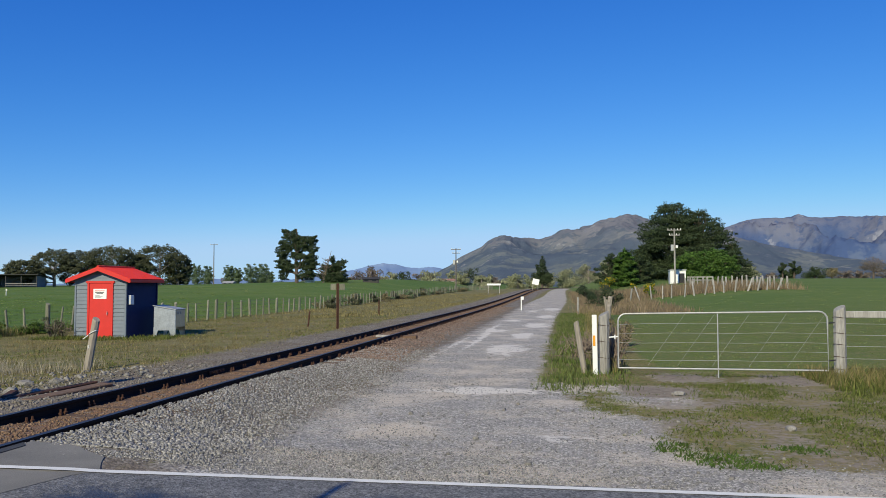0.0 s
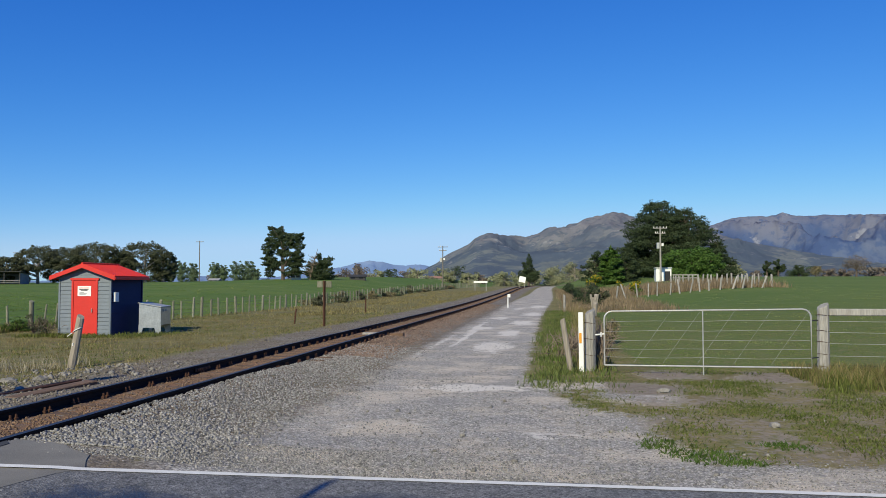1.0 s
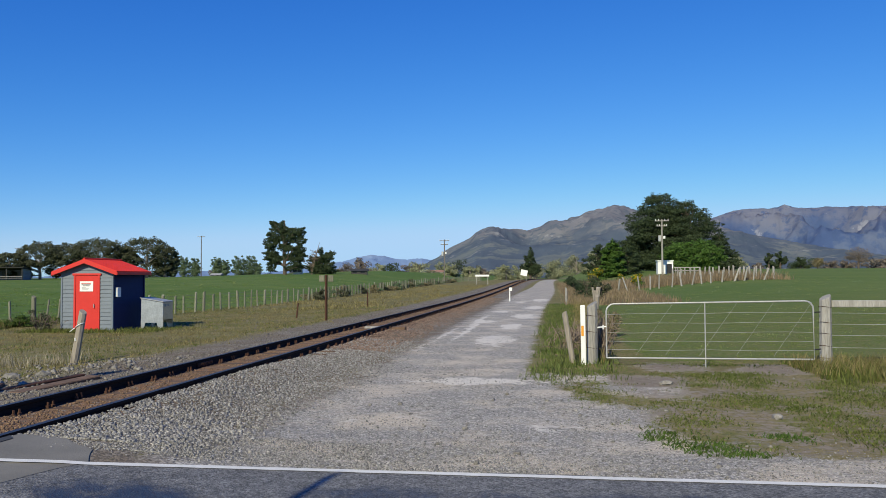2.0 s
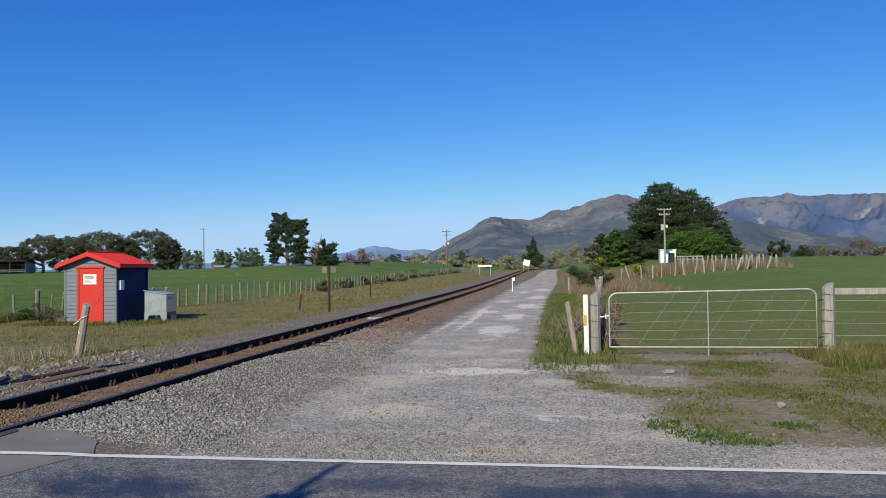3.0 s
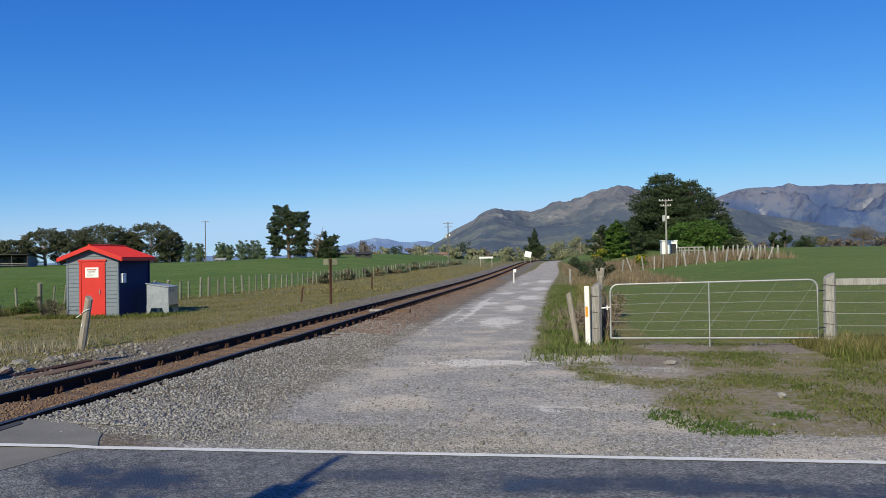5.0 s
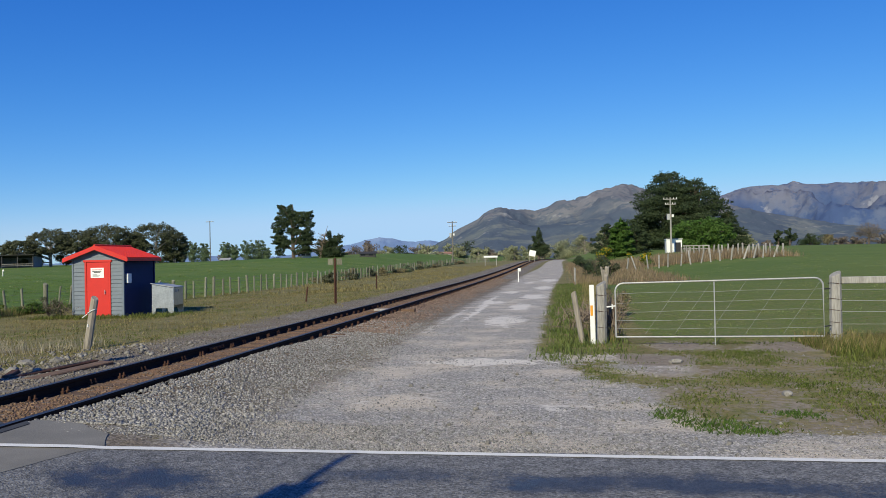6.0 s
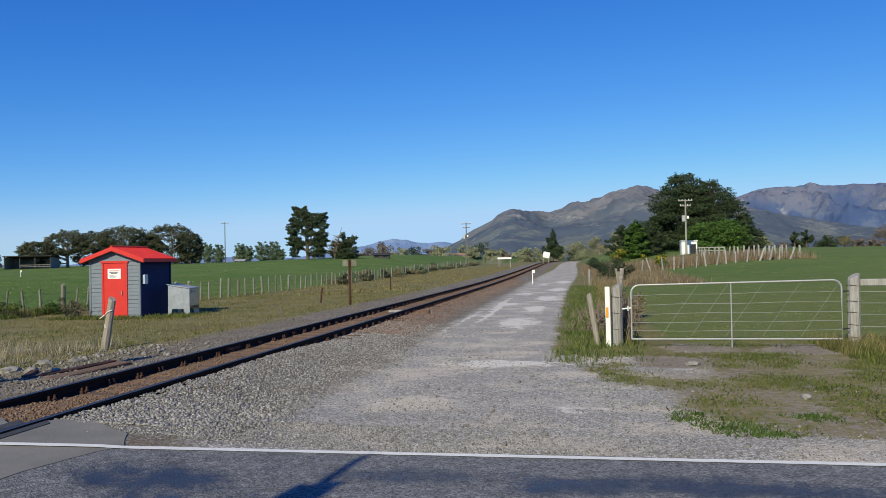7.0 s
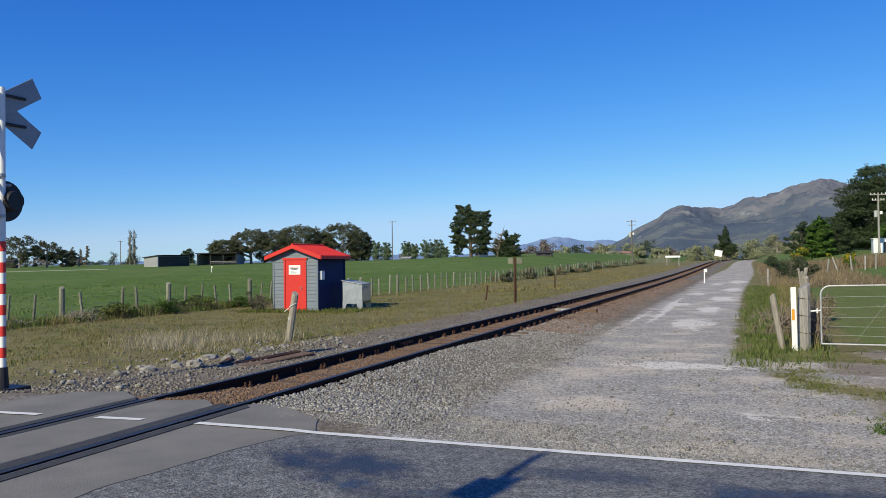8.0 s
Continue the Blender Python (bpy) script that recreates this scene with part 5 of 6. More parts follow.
def build_white_marker():
    s = thing("edge_marker_post", pose(0.61, 14.8, land_z(.61, 14.8)), "flat white roadside marker post with an orange reflector", "marker post")
    bm = bmesh.new()
    vs = cuboid(bm, (-.045, -.015, -.2), (.045, .015, 1.1), 0.008)
    bmesh.ops.rotate(bm, verts=bm.verts, cent=(0, 0, 0), matrix=Matrix.Rotation(radians(-0.6), 3, "Y"))
    part("post", bm, M_WHITE, s)
    bm = bmesh.new()
    cuboid(bm, (-.042, -.024, .53), (.004, -.016, .72), 0.004)
    part("reflector", bm, M_ORANGE, s, "orange reflector strip")


build_white_marker()
single_post("leaning_strut", 0.47, 15.1, 0.95, 0.055, M_POST, "old grey strut leaning against the strainer post", (-0.2, 0.02))


# ---- power poles ----
def build_pole(x, y, h, label, arms=1, box=False, r=0.14, wood=None):
    p = thing("power_pole", pose(x, y, land_z(x, y)), label, "power pole")
    bm = bmesh.new()
    stick(bm, (0, 0, -.5), (0, 0, h), r, r * .65, 10)
    part("pole", bm, wood or M_POLE, p)
    for k in range(arms):
        z = h - .25 - .75 * k
        w = 1.0 - .25 * k
        bm = bmesh.new()
        cuboid(bm, (-w, -.07, z - .06), (w, .05, z + .06), 0.01)
        part("crossarm", bm, wood or M_POLE, p)
        for j in (-.9, -.45, .45, .9):
            bm = bmesh.new()
            stick(bm, (w * j, 0, z + .06), (w * j, 0, z + .26), .05, .035, 6)
            part("insulator", bm, M_WHITE, p)
    if box:
        bm = bmesh.new()
        cuboid(bm, (-.55, -.35, h - 3.3), (-.15, .1, h - 2.4), 0.03)
        part("transformer", bm, M_GALV, p, "grey transformer can")
        bm = bmesh.new()
        cuboid(bm, (.15, -.25, h - 2.9), (.45, .1, h - 2.5), 0.02)
        part("switch_box", bm, M_WHITE, p)


build_pole(-20.9, 155.6, 8.7, "grey wooden power pole beside the railway fence", 2, True)
build_pole(16.4, 118.9, 8.2, "grey power pole with a transformer and crossarms", 2, True, 0.16, M_PALEPOST)
build_pole(-84.1, 181.4, 10.0, "slim power pole in the paddock", 1)
build_pole(-186, 196, 8.0, "slim power pole by far trees", 1)
build_pole(-150, 205, 9.0, "slim power pole before the gums", 2)


# ---- the far crossing signal at the road ----
def build_mast(x, y, z, label, h=3.87, flip=1, bands=True):
    m = thing("crossing_signal", pose(x, y, z, 0, 0, 90), label, "crossing signal")
    bm = bmesh.new()
    stick(bm, (0, 0, 0.28), (0, 0, h), .042, seg=18)
    part("mast", bm, M_WHITE, m)
    if bands:
        for k in range(6):
            bm = bmesh.new()
            stick(bm, (0, 0, .42 + .27 * k), (0, 0, .42 + .27 * k + .13), .0435, seg=18, caps=False)
            part("band", bm, M_RED, m, "red reflective band")
    bm = bmesh.new()
    stick(bm, (0, 0, -.1), (0, 0, .30), .085, .06, 12)
    cuboid(bm, (-.22, -.2, -.12), (.26, .22, .04), 0.01)
    part("base", bm, M_BLACK, m, "black cast base")
    c = h - .25
    for a in (31, -31):
        bm = bmesh.new()
        cuboid(bm, (-.69, .052, -.145), (.69, .06, .145), 0.004)
        bmesh.ops.rotate(bm, verts=bm.verts, cent=(0, 0, 0), matrix=Matrix.Rotation(radians(a), 3, "Y"))
        bmesh.ops.translate(bm, verts=bm.verts, vec=(0, .004 if a < 0 else 0.012, c))
        part("cross_board", bm, M_BACK, m, "grey back of a crossing board")
    for dz in (.17, -.2):
        bm = bmesh.new()
        cuboid(bm, (-.4, .03, c + dz - .018), (.4, .05, c + dz + .018), 0.004)
        part("bracket", bm, M_BLACK, m)
    for sx in (-1, 1):
        bm = bmesh.new()
        stick(bm, (sx * .3 - .19, .07, 2.42), (sx * .3 - .19, .10, 2.42), .265, .265, 28)
        lamp = part("lamp_disc", bm, M_BLACK, m, "black round backing disc")
        bm = bmesh.new()
        stick(bm, (sx * .3 - .19, -.12, 2.42), (sx * .3 - .19, .07, 2.42), .12, .15, 18)
        part("lamp_housing", bm, M_BLACK, lamp)
        bm = bmesh.new()
        stick(bm, (0, 0, 2.62), (sx * .3 - .19, -.02, 2.62), .02, seg=8)
        part("lamp_arm", bm, M_GALV, lamp)
    bm = bmesh.new()
    stick(bm, (-.02, .0, 2.2), (-.02, .0, 2.24), .062, seg=12)
    stick(bm, (-.02, .0, 2.72), (-.02, .0, 2.76), .062, seg=12)
    part("clamp", bm, M_GALV, m)


M_BACK = mat("sign_back_aluminium", (0.30, 0.31, 0.33), (0.25, 0.26, 0.28), 5, 0.55, 0.3, bump=0.03)
build_mast(-8.985, 7.22, -0.14, "red and white banded crossing signal with crossed boards and lamps")
build_mast(-3.45, -1.55, -0.1, "crossing signal on the near side of the road", 4.6)


# ---- farm buildings ----
def build_barn(x, y, rot, w, d, h, open_front, label):
    z = land_z(x, y)
    b = thing("farm_barn", pose(x, y, z, 0, 0, rot), label, "barn")
    bm = bmesh.new()
    cuboid(bm, (-w / 2, d - .1, -.3), (w / 2, d, h * .85))
    cuboid(bm, (-w / 2, 0, -.3), (-w / 2 + .1, d, h * .88))
    cuboid(bm, (w / 2 - .1, 0, -.3), (w / 2, d, h * .88))
    if not open_front:
        cuboid(bm, (-w / 2 + .1, 0, -.3), (w / 2 - .1, .1, h * .9))
    part("wall", bm, [M_SHEDGREY], b)
    bm = bmesh.new()
    vs = [bm.verts.new(p) for p in ((-w / 2 - .4, -.6, h), (w / 2 + .4, -.6, h), (w / 2 + .4, d + .3, h * .82), (-w / 2 - .4, d + .3, h * .82))]
    lo = [bm.verts.new(v.co - Vector((0, 0, .15))) for v in vs]
    bm.faces.new(vs)
    bm.faces.new(lo[::-1])
    for j in range(4):
        bm.faces.new((vs[j], lo[j], lo[(j + 1) % 4], vs[(j + 1) % 4]))
    part("roof", bm, M_SHEDDARK, b)
    if open_front:
        for k in range(4):
            xx = -w / 2 + w * k / 3
            bm = bmesh.new()
            cuboid(bm, (xx - .1, -.1, -.3), (xx + .1, .1, h - .1))
            part("post", bm, M_SHEDDARK, b)
        for zz in (.5, .95):
            bm = bmesh.new()
            cuboid(bm, (-w / 6, -.12, zz), (w / 2, -.06, zz + .12))
            part("rail", bm, M_PALEPOST, b)
    else:
        # Dark doors cover nearly the whole front, standing in for its shade.
        bm = bmesh.new()
        cuboid(bm, (-w * .47, -.04, -.2), (w * .49, -.01, h * .86))
        part("door", bm, M_SHEDDARK, b, "dark doors widened to darken the shaded front")


build_barn(-139, 165, 75, 9.5, 6, 3.0, False, "long low grey farm shed with a dark flat roof")
build_barn(-139, 182.7, 20, 11.0, 8, 3.4, True, "open-fronted dark hay barn")


def build_cottage(x, y, rot, w, d, h, m_wall, m_roof, label):
    b = thing("farmhouse", pose(x, y, land_z(x, y), 0, 0, rot), label, "house")
    bm = bmesh.new()
    cuboid(bm, (-w / 2, -d / 2, -.4), (w / 2, d / 2, h))
    part("wall", bm, m_wall, b)
    bm = bmesh.new()
    vs = [bm.verts.new(p) for p in ((-w / 2 - .3, -d / 2 - .3, h), (w / 2 + .3, -d / 2 - .3, h), (w / 2 + .3, d / 2 + .3, h), (-w / 2 - .3, d / 2 + .3, h), (-w / 2 - .3, 0, h + d * .25), (w / 2 + .3, 0, h + d * .25))]
    for f in ((0, 1, 5, 4), (2, 3, 4, 5), (0, 4, 3), (1, 2, 5), (0, 3, 2, 1)):
        bm.faces.new([vs[i] for i in f])
    part("roof", bm, m_roof, b)
    for sx in (-.28, .22):
        bm = bmesh.new()
        cuboid(bm, (w * sx - .5, -d / 2 - .03, h * .4), (w * sx + .5, -d / 2 - .005, h * .8))
        part("window", bm, M_GLASS, b, "dark window")


build_cottage(-60.3, 183, 15, 2.2, 3, 1.3, M_WHITE, M_SHEDGREY, "small white shed under the macrocarpa")
build_cottage(-45.8, 186, 10, 3.8, 2.2, 0.75, M_SHEDDARK, M_SHEDDARK, "dark low shed behind the paddock")
build_cottage(-56, 385, -5, 8, 4, 0.8, M_PALEPOST, M_TIN, "distant house with a faded red roof")
build_cottage(-128, 290, 0, 4, 3, 0.9, M_PALEPOST, M_SHEDGREY, "distant small white shed")


def build_white_shed():
    b = thing("pump_shed", pose(17.5, 123.6, land_z(17.5, 123.6)), "small white flat-roofed shed with a painted dark opening", "shed")
    bm = bmesh.new()
    cuboid(bm, (-1.15, 0, -.4), (1.15, 2, 1.95))
    part("wall", bm, M_WHITE, b)
    bm = bmesh.new()
    cuboid(bm, (-1.25, -.12, 1.95), (1.25, 2.1, 2.07), 0.02)
    part("roof", bm, M_WHITE, b)
    # Black panel on the closed wall paints the darkness of an opening.
    bm = bmesh.new()
    cuboid(bm, (.15, -.03, -.2), (.95, .0, 1.5))
    part("door", bm, M_BLACK, b, "black panel for a dark opening")


build_white_shed()


def build_board(x, y, w, h, up, lean, label):
    b = thing("notice_board", pose(x, y, land_z(x, y)), label, "sign")
    bm = bmesh.new()
    cuboid(bm, (-w / 2, -.03, up), (w / 2, .03, up + h), 0.01)
    bmesh.ops.rotate(bm, verts=bm.verts, cent=(0, 0, up), matrix=Matrix.Rotation(radians(lean), 3, "Y"))
    part("board", bm, M_SIGN, b)
    for sx in (-.4, .4):
        bm = bmesh.new()
        cuboid(bm, (w * sx - .05, .03, -.3), (w * sx + .05, .1, up + h * .6))
        part("post", bm, M_PALEPOST, b)


build_board(-5.0, 149.8, 1.25, 1.1, 1.05, 12, "square white board leaning on its posts")
build_board(-11.1, 129.4, 2.3, .3, 1.35, 0, "long white board on posts beside the railway")


# ---- sleepers and fastenings ----
def build_sleeper_mesh():
    bm = bmesh.new()
    cuboid(bm, (-1.02, -.11, -.14), (1.02, .11, 0), 0.015)
    for v in bm.verts:
        v.co.z += 0.012 * noise.noise(v.co * 3)
    me = bpy.data.meshes.new("sleeper")
    bm.to_mesh(me)
    bm.free()
    me.materials.append(M_SLEEPER)
    return me


def build_clip_mesh():
    bm = bmesh.new()
    for sx in (-1, 1):
        for gx in (-.565, .565):
            for dy in (-.05, .05):
                x = gx + sx * .085
                cuboid(bm, (x - .022, dy - .022, 0), (x + .022, dy + .022, .035), 0.005)
                stick(bm, (x, dy, .03), (x, dy, .075), .016, .013, 6)
    me = bpy.data.meshes.new("rail_spike")
    bm.to_mesh(me)
    bm.free()
    me.materials.append(M_RUST)
    return me


SLEEPER, CLIPS = build_sleeper_mesh(), build_clip_mesh()
rs = random.Random(77)
far_bm = bmesh.new()
for k in range(300):
    y = 7.0 + 0.62 * k
    x = -5.535 + track_bend(y)
    if k < 130:
        sl = new("sleeper", SLEEPER)
        sl.parent = track
        sl.matrix_world = pose(x + rs.uniform(-.03, .03), y, -0.122 + track_rise(y) + rs.uniform(-.012, .006), 0, 0, rs.uniform(-1, 1))
        cl = new("rail_spike", CLIPS)
        cl.parent = sl
        cl.matrix_parent_inverse = Matrix()
        cl.matrix_basis = pose(0, 0, 0.0)
    else:
        cuboid(far_bm, (x - 1.02, y - .11, track_rise(y) - .25), (x + 1.02, y + .11, track_rise(y) - .12))
tagged(part("far_sleepers", far_bm, M_SLEEPER, track), kind="stuff")
for gx, ys in ((-4.97, (10.9, 22.9, 34.9)), (-6.10, (13.3, 25.3))):
    for y in ys:
        bm = bmesh.new()
        for sx in (-1, 1):
            cuboid(bm, (gx + sx * .03 - .012, y - .3, -.10), (gx + sx * .03 + .012, y + .3, -.035), 0.004)
            for j in range(4):
                stick(bm, (gx + sx * .04, y - .22 + .145 * j, -.065), (gx + sx * .07, y - .22 + .145 * j, -.065), .016, seg=6)
        part("fishplate", bm, M_RUST, track, "bolted joint bar")
for x, y, m_, w in ((-5.66, 23.75, M_ROCK, .5), (-5.6, 22.6, M_SLEEPER, .35), (-4.78, 23.6, M_SLEEPER, .42)):
    bm = bmesh.new()
    cuboid(bm, (x, y - .12, -.15), (x + w, y + .13, -.05), 0.015)
    part("packing_block", bm, m_, track, "pale worn packing block" if m_ is M_ROCK else "")


# ---- loose stone ----
def scatter_mesh(name, base_verts, base_faces, pos, scale, spin, material, label, category, seed):
    """Many small bodies joined in one mesh: base shapes (a list) turned, scaled and set at pos."""
    rng_ = np.random.default_rng(seed)
    n = len(pos)
    allv, allf, at_ = [], [], 0
    pick = rng_.integers(0, len(base_verts), n)
    for b in range(len(base_verts)):
        sel = np.where(pick == b)[0]
        if not len(sel):
            continue
        v, f = base_verts[b], base_faces[b]
        a = rng_.uniform(0, 6.283, len(sel))
        ca, sa = np.cos(a), np.sin(a)
        s = scale[sel]
        x = v[None, :, 0] * s[:, :1]
        y = v[None, :, 1] * s[:, 1:2]
        z = v[None, :, 2] * s[:, 2:3]
        t = spin * rng_.normal(0, 1, len(sel))[:, None]
        x, z = x * np.cos(t) + z * np.sin(t), -x * np.sin(t) + z * np.cos(t)
        out = np.stack((x * ca[:, None] - y * sa[:, None] + pos[sel, 0:1], x * sa[:, None] + y * ca[:, None] + pos[sel, 1:2], z + pos[sel, 2:3]), -1)
        allv.append(out.reshape(-1, 3))
        allf.append((f[None] + (np.arange(len(sel)) * len(v))[:, None, None] + at_).reshape(-1, f.shape[1]))
        at_ += len(sel) * len(v)
    V, F = np.concatenate(allv), np.concatenate(allf)
    me = bpy.data.meshes.new(name)
    k = F.shape[1]
    me.vertices.add(len(V))
    me.vertices.foreach_set("co", V.reshape(-1))
    me.loops.add(F.size)
    me.loops.foreach_set("vertex_index", F.reshape(-1).astype(np.int32))
    me.polygons.add(len(F))
    me.polygons.foreach_set("loop_start", np.arange(0, F.size, k, dtype=np.int32))
    me.update(calc_edges=True)
    me.validate()
    me.materials.append(material)
    return tagged(new(name, me), label, category, kind="stuff")


def stone_shapes(n, seed):
    """Angular broken stones: the hull of eight or nine scattered points."""
    vs, fs = [], []
    for k in range(n):
        rnd = random.Random(seed + k)
        bm = bmesh.new()
        for j in range(8 + k % 2):
            a, z = 2.4 * j + rnd.uniform(-.5, .5), -0.9 + 1.8 * (j + rnd.uniform(.1, .9)) / (8 + k % 2)
            r = math.sqrt(max(0.05, 1 - z * z)) * rnd.uniform(.8, 1.15)
            bm.verts.new((r * math.cos(a), r * math.sin(a), z))
        hull = bmesh.ops.convex_hull(bm, input=bm.verts)
        bmesh.ops.delete(bm, geom=[e for e in hull["geom_interior"] + hull["geom_unused"] if isinstance(e, bmesh.types.BMVert)], context="VERTS")
        bmesh.ops.triangulate(bm, faces=bm.faces)
        bm.verts.index_update()
        vs.append(np.array([tuple(v.co) for v in bm.verts]))
        fs.append(np.array([[v.index for v in f.verts] for f in bm.faces]))
        bm.free()
    return vs, fs


SV, SF = stone_shapes(10, 900)


def strew(name, n, xr, yr, size, material, label, seed, keep=None, sink=0.3, near=1.0):
    """Stones over a rectangle; keep(x, y) is the chance that one lies there; near > 1 crowds them towards the road."""
    rng_ = np.random.default_rng(seed)
    pts, sc = [], []
    for _ in range(n):
        x = rng_.uniform(*xr)
        y = yr[0] + (yr[1] - yr[0]) * rng_.uniform() ** near
        if keep and rng_.uniform() > keep(x, y):
            continue
        s = size[0] + (size[1] - size[0]) * rng_.uniform() ** 2.2
        pts.append((x, y, land_z(x, y) + s * (0.6 - sink)))
        sc.append((s * rng_.uniform(.8, 1.3), s * rng_.uniform(.7, 1.1), s * rng_.uniform(.5, .85)))
    return scatter_mesh(name, SV, SF, np.array(pts), np.array(sc), 0.5, material, label, "stones", seed)


def off_rail(x, y):
    c = x - track_bend(y)
    return 0.0 if min(abs(c + 4.97), abs(c + 6.10)) < 0.075 else 1.0


strew("ballast_stones", 34000, (-4.92, -2.4), (6.6, 20), (.009, .026), M_STONE, "angular grey ballast heaped beside the rail", 1, lambda x, y: off_rail(x, y) * (1 - smooth01(-4.1 + 0.5 * nz(x, y, 1.1), -2.6 + 0.5 * nz(x, y, .9), x)), near=1.5)
strew("ballast_stones", 12000, (-4.95, -3.1), (17, 60), (.015, .036), M_BROWNSTONE, "brownish ballast along the rail", 2, lambda x, y: off_rail(x, y) * (1 - smooth01(-4.2, -3.3, x)), near=1.7)
strew("ballast_stones", 9000, (-6.06, -5.0), (6.75, 40), (.008, .022), M_RUSTSTONE, "rust-stained stones between the rails", 3, lambda x, y: off_rail(x, y) * .9, near=1.6)
strew("ballast_stones", 9000, (-9.6, -6.15), (6.9, 40), (.01, .03), M_DARKSTONE, "grey stones beside the far rail", 4, lambda x, y: off_rail(x, y) * smooth01(-9.6, -7.2, x + .5 * nz(x, y, .7)), near=2.0)
strew("gravel_chips", 21000, (-3.9, 0.9), (6.3, 22), (.005, .017), M_STONE, "loose gravel chips on the track", 5, lambda x, y: (1 - grass_right(x, y)) * (.35 + .65 * smooth01(-.1, .35, nz(x, y, .8, 6))), near=2.0)
strew("gravel_chips", 7000, (-4.3, -1.5), (6.05, 7.4), (.005, .015), M_STONE, "loose gravel chips at the road edge", 36, lambda x, y: smooth01(6.05, 6.5, y), near=1.0)
strew("road_grit", 12000, (-3.6, 7), (6.1, 7.7), (.004, .012), M_STONE, "fine grey grit along the road edge", 37, lambda x, y: smooth01(6.1, 6.3, y) * (1 - .8 * smooth01(6.9, 7.7, y)), near=1.0)
strew("gravel_chips", 6000, (0.3, 6.5), (6.4, 14.5), (.004, .013), M_STONE, "loose gravel chips among verge grass", 6, lambda x, y: (1 - grass_right(x, y)) ** 2, near=1.4)
strew("pale_stones", 90, (-4.2, 5.5), (6.6, 15), (.018, .042), M_ROCK, "pale loose stones on the gravel", 7, near=1.2)
strew("rubble", 700, (-12.5, -7.3), (6.9, 15.5), (.02, .075), M_ROCK, "pale broken rubble beside the railway", 8, lambda x, y: smooth01(-12.5, -9.5, x) * (.25 + .75 * smooth01(-.15, .3, nz(x, y, .7, 1))), near=1.2)
strew("rubble", 90, (-13.5, -8), (20, 36), (.02, .06), M_DARKSTONE, "pale rubble along the far side of the track", 9)


def build_rock(x, y, s, seed, material, label):
    rnd = random.Random(seed)
    bm = bmesh.new()
    bmesh.ops.create_icosphere(bm, subdivisions=2, radius=1)
    for v in bm.verts:
        v.co *= 1 + 0.55 * noise.noise(v.co * 1.7 + Vector((seed * 3.1, 0, 0)))
        v.co = Vector((v.co.x * s * 1.3, v.co.y * s, v.co.z * s * .65))
    ob = link("rock", bm, material)
    ob.matrix_world = pose(x, y, land_z(x, y) + s * .3, 0, 0, rnd.uniform(0, 360))
    tagged(ob, label, "rock", "rocks in the rubble")


for k, (x, y, s) in enumerate(((-9.37, 9.6, .11), (-9.07, 9.9, .12), (-8.63, 10.5, .12), (-8.4, 10.3, .09), (-8.5, 11.2, .1), (-9.6, 8.9, .07), (-9.5, 11.0, .1), (-8.0, 11.1, .08), (-9.2, 11.6, .13), (-9.6, 13.0, .11), (-8.7, 12.6, .1), (-9.0, 10.5, .08))):
    build_rock(x, y, s, k, M_ROCK, "pale lump of broken concrete in rubble")
for k, (x, y, s) in enumerate(((1.72, 12.2, .075), (2.55, 9.4, .06), (1.0, 10.0, .035))):
    build_rock(x, y, s, 50 + k, M_ROCK, "pale flat stone in the verge")


def build_plank(x, y, rot, l, w, material, label):
    bm = bmesh.new()
    cuboid(bm, (-w / 2, -l / 2, 0), (w / 2, l / 2, .09), 0.015)
    ob = link("old_timber", bm, material)
    ob.matrix_world = pose(x, y, land_z(x, y) - .045, 2, 1, rot)
    tagged(ob, label, "timber")


build_plank(-7.5, 11.2, -10, 1.6, .24, M_SLEEPER, "rusty brown old sleeper lying beside the track")
build_plank(-7.85, 11.3, -14, 1.7, .12, M_RUST, "black tarred timber lying beside the track")
build_plank(-8.3, 10.9, 24, .6, .12, M_RUST, "black tarred timber lying in rubble")


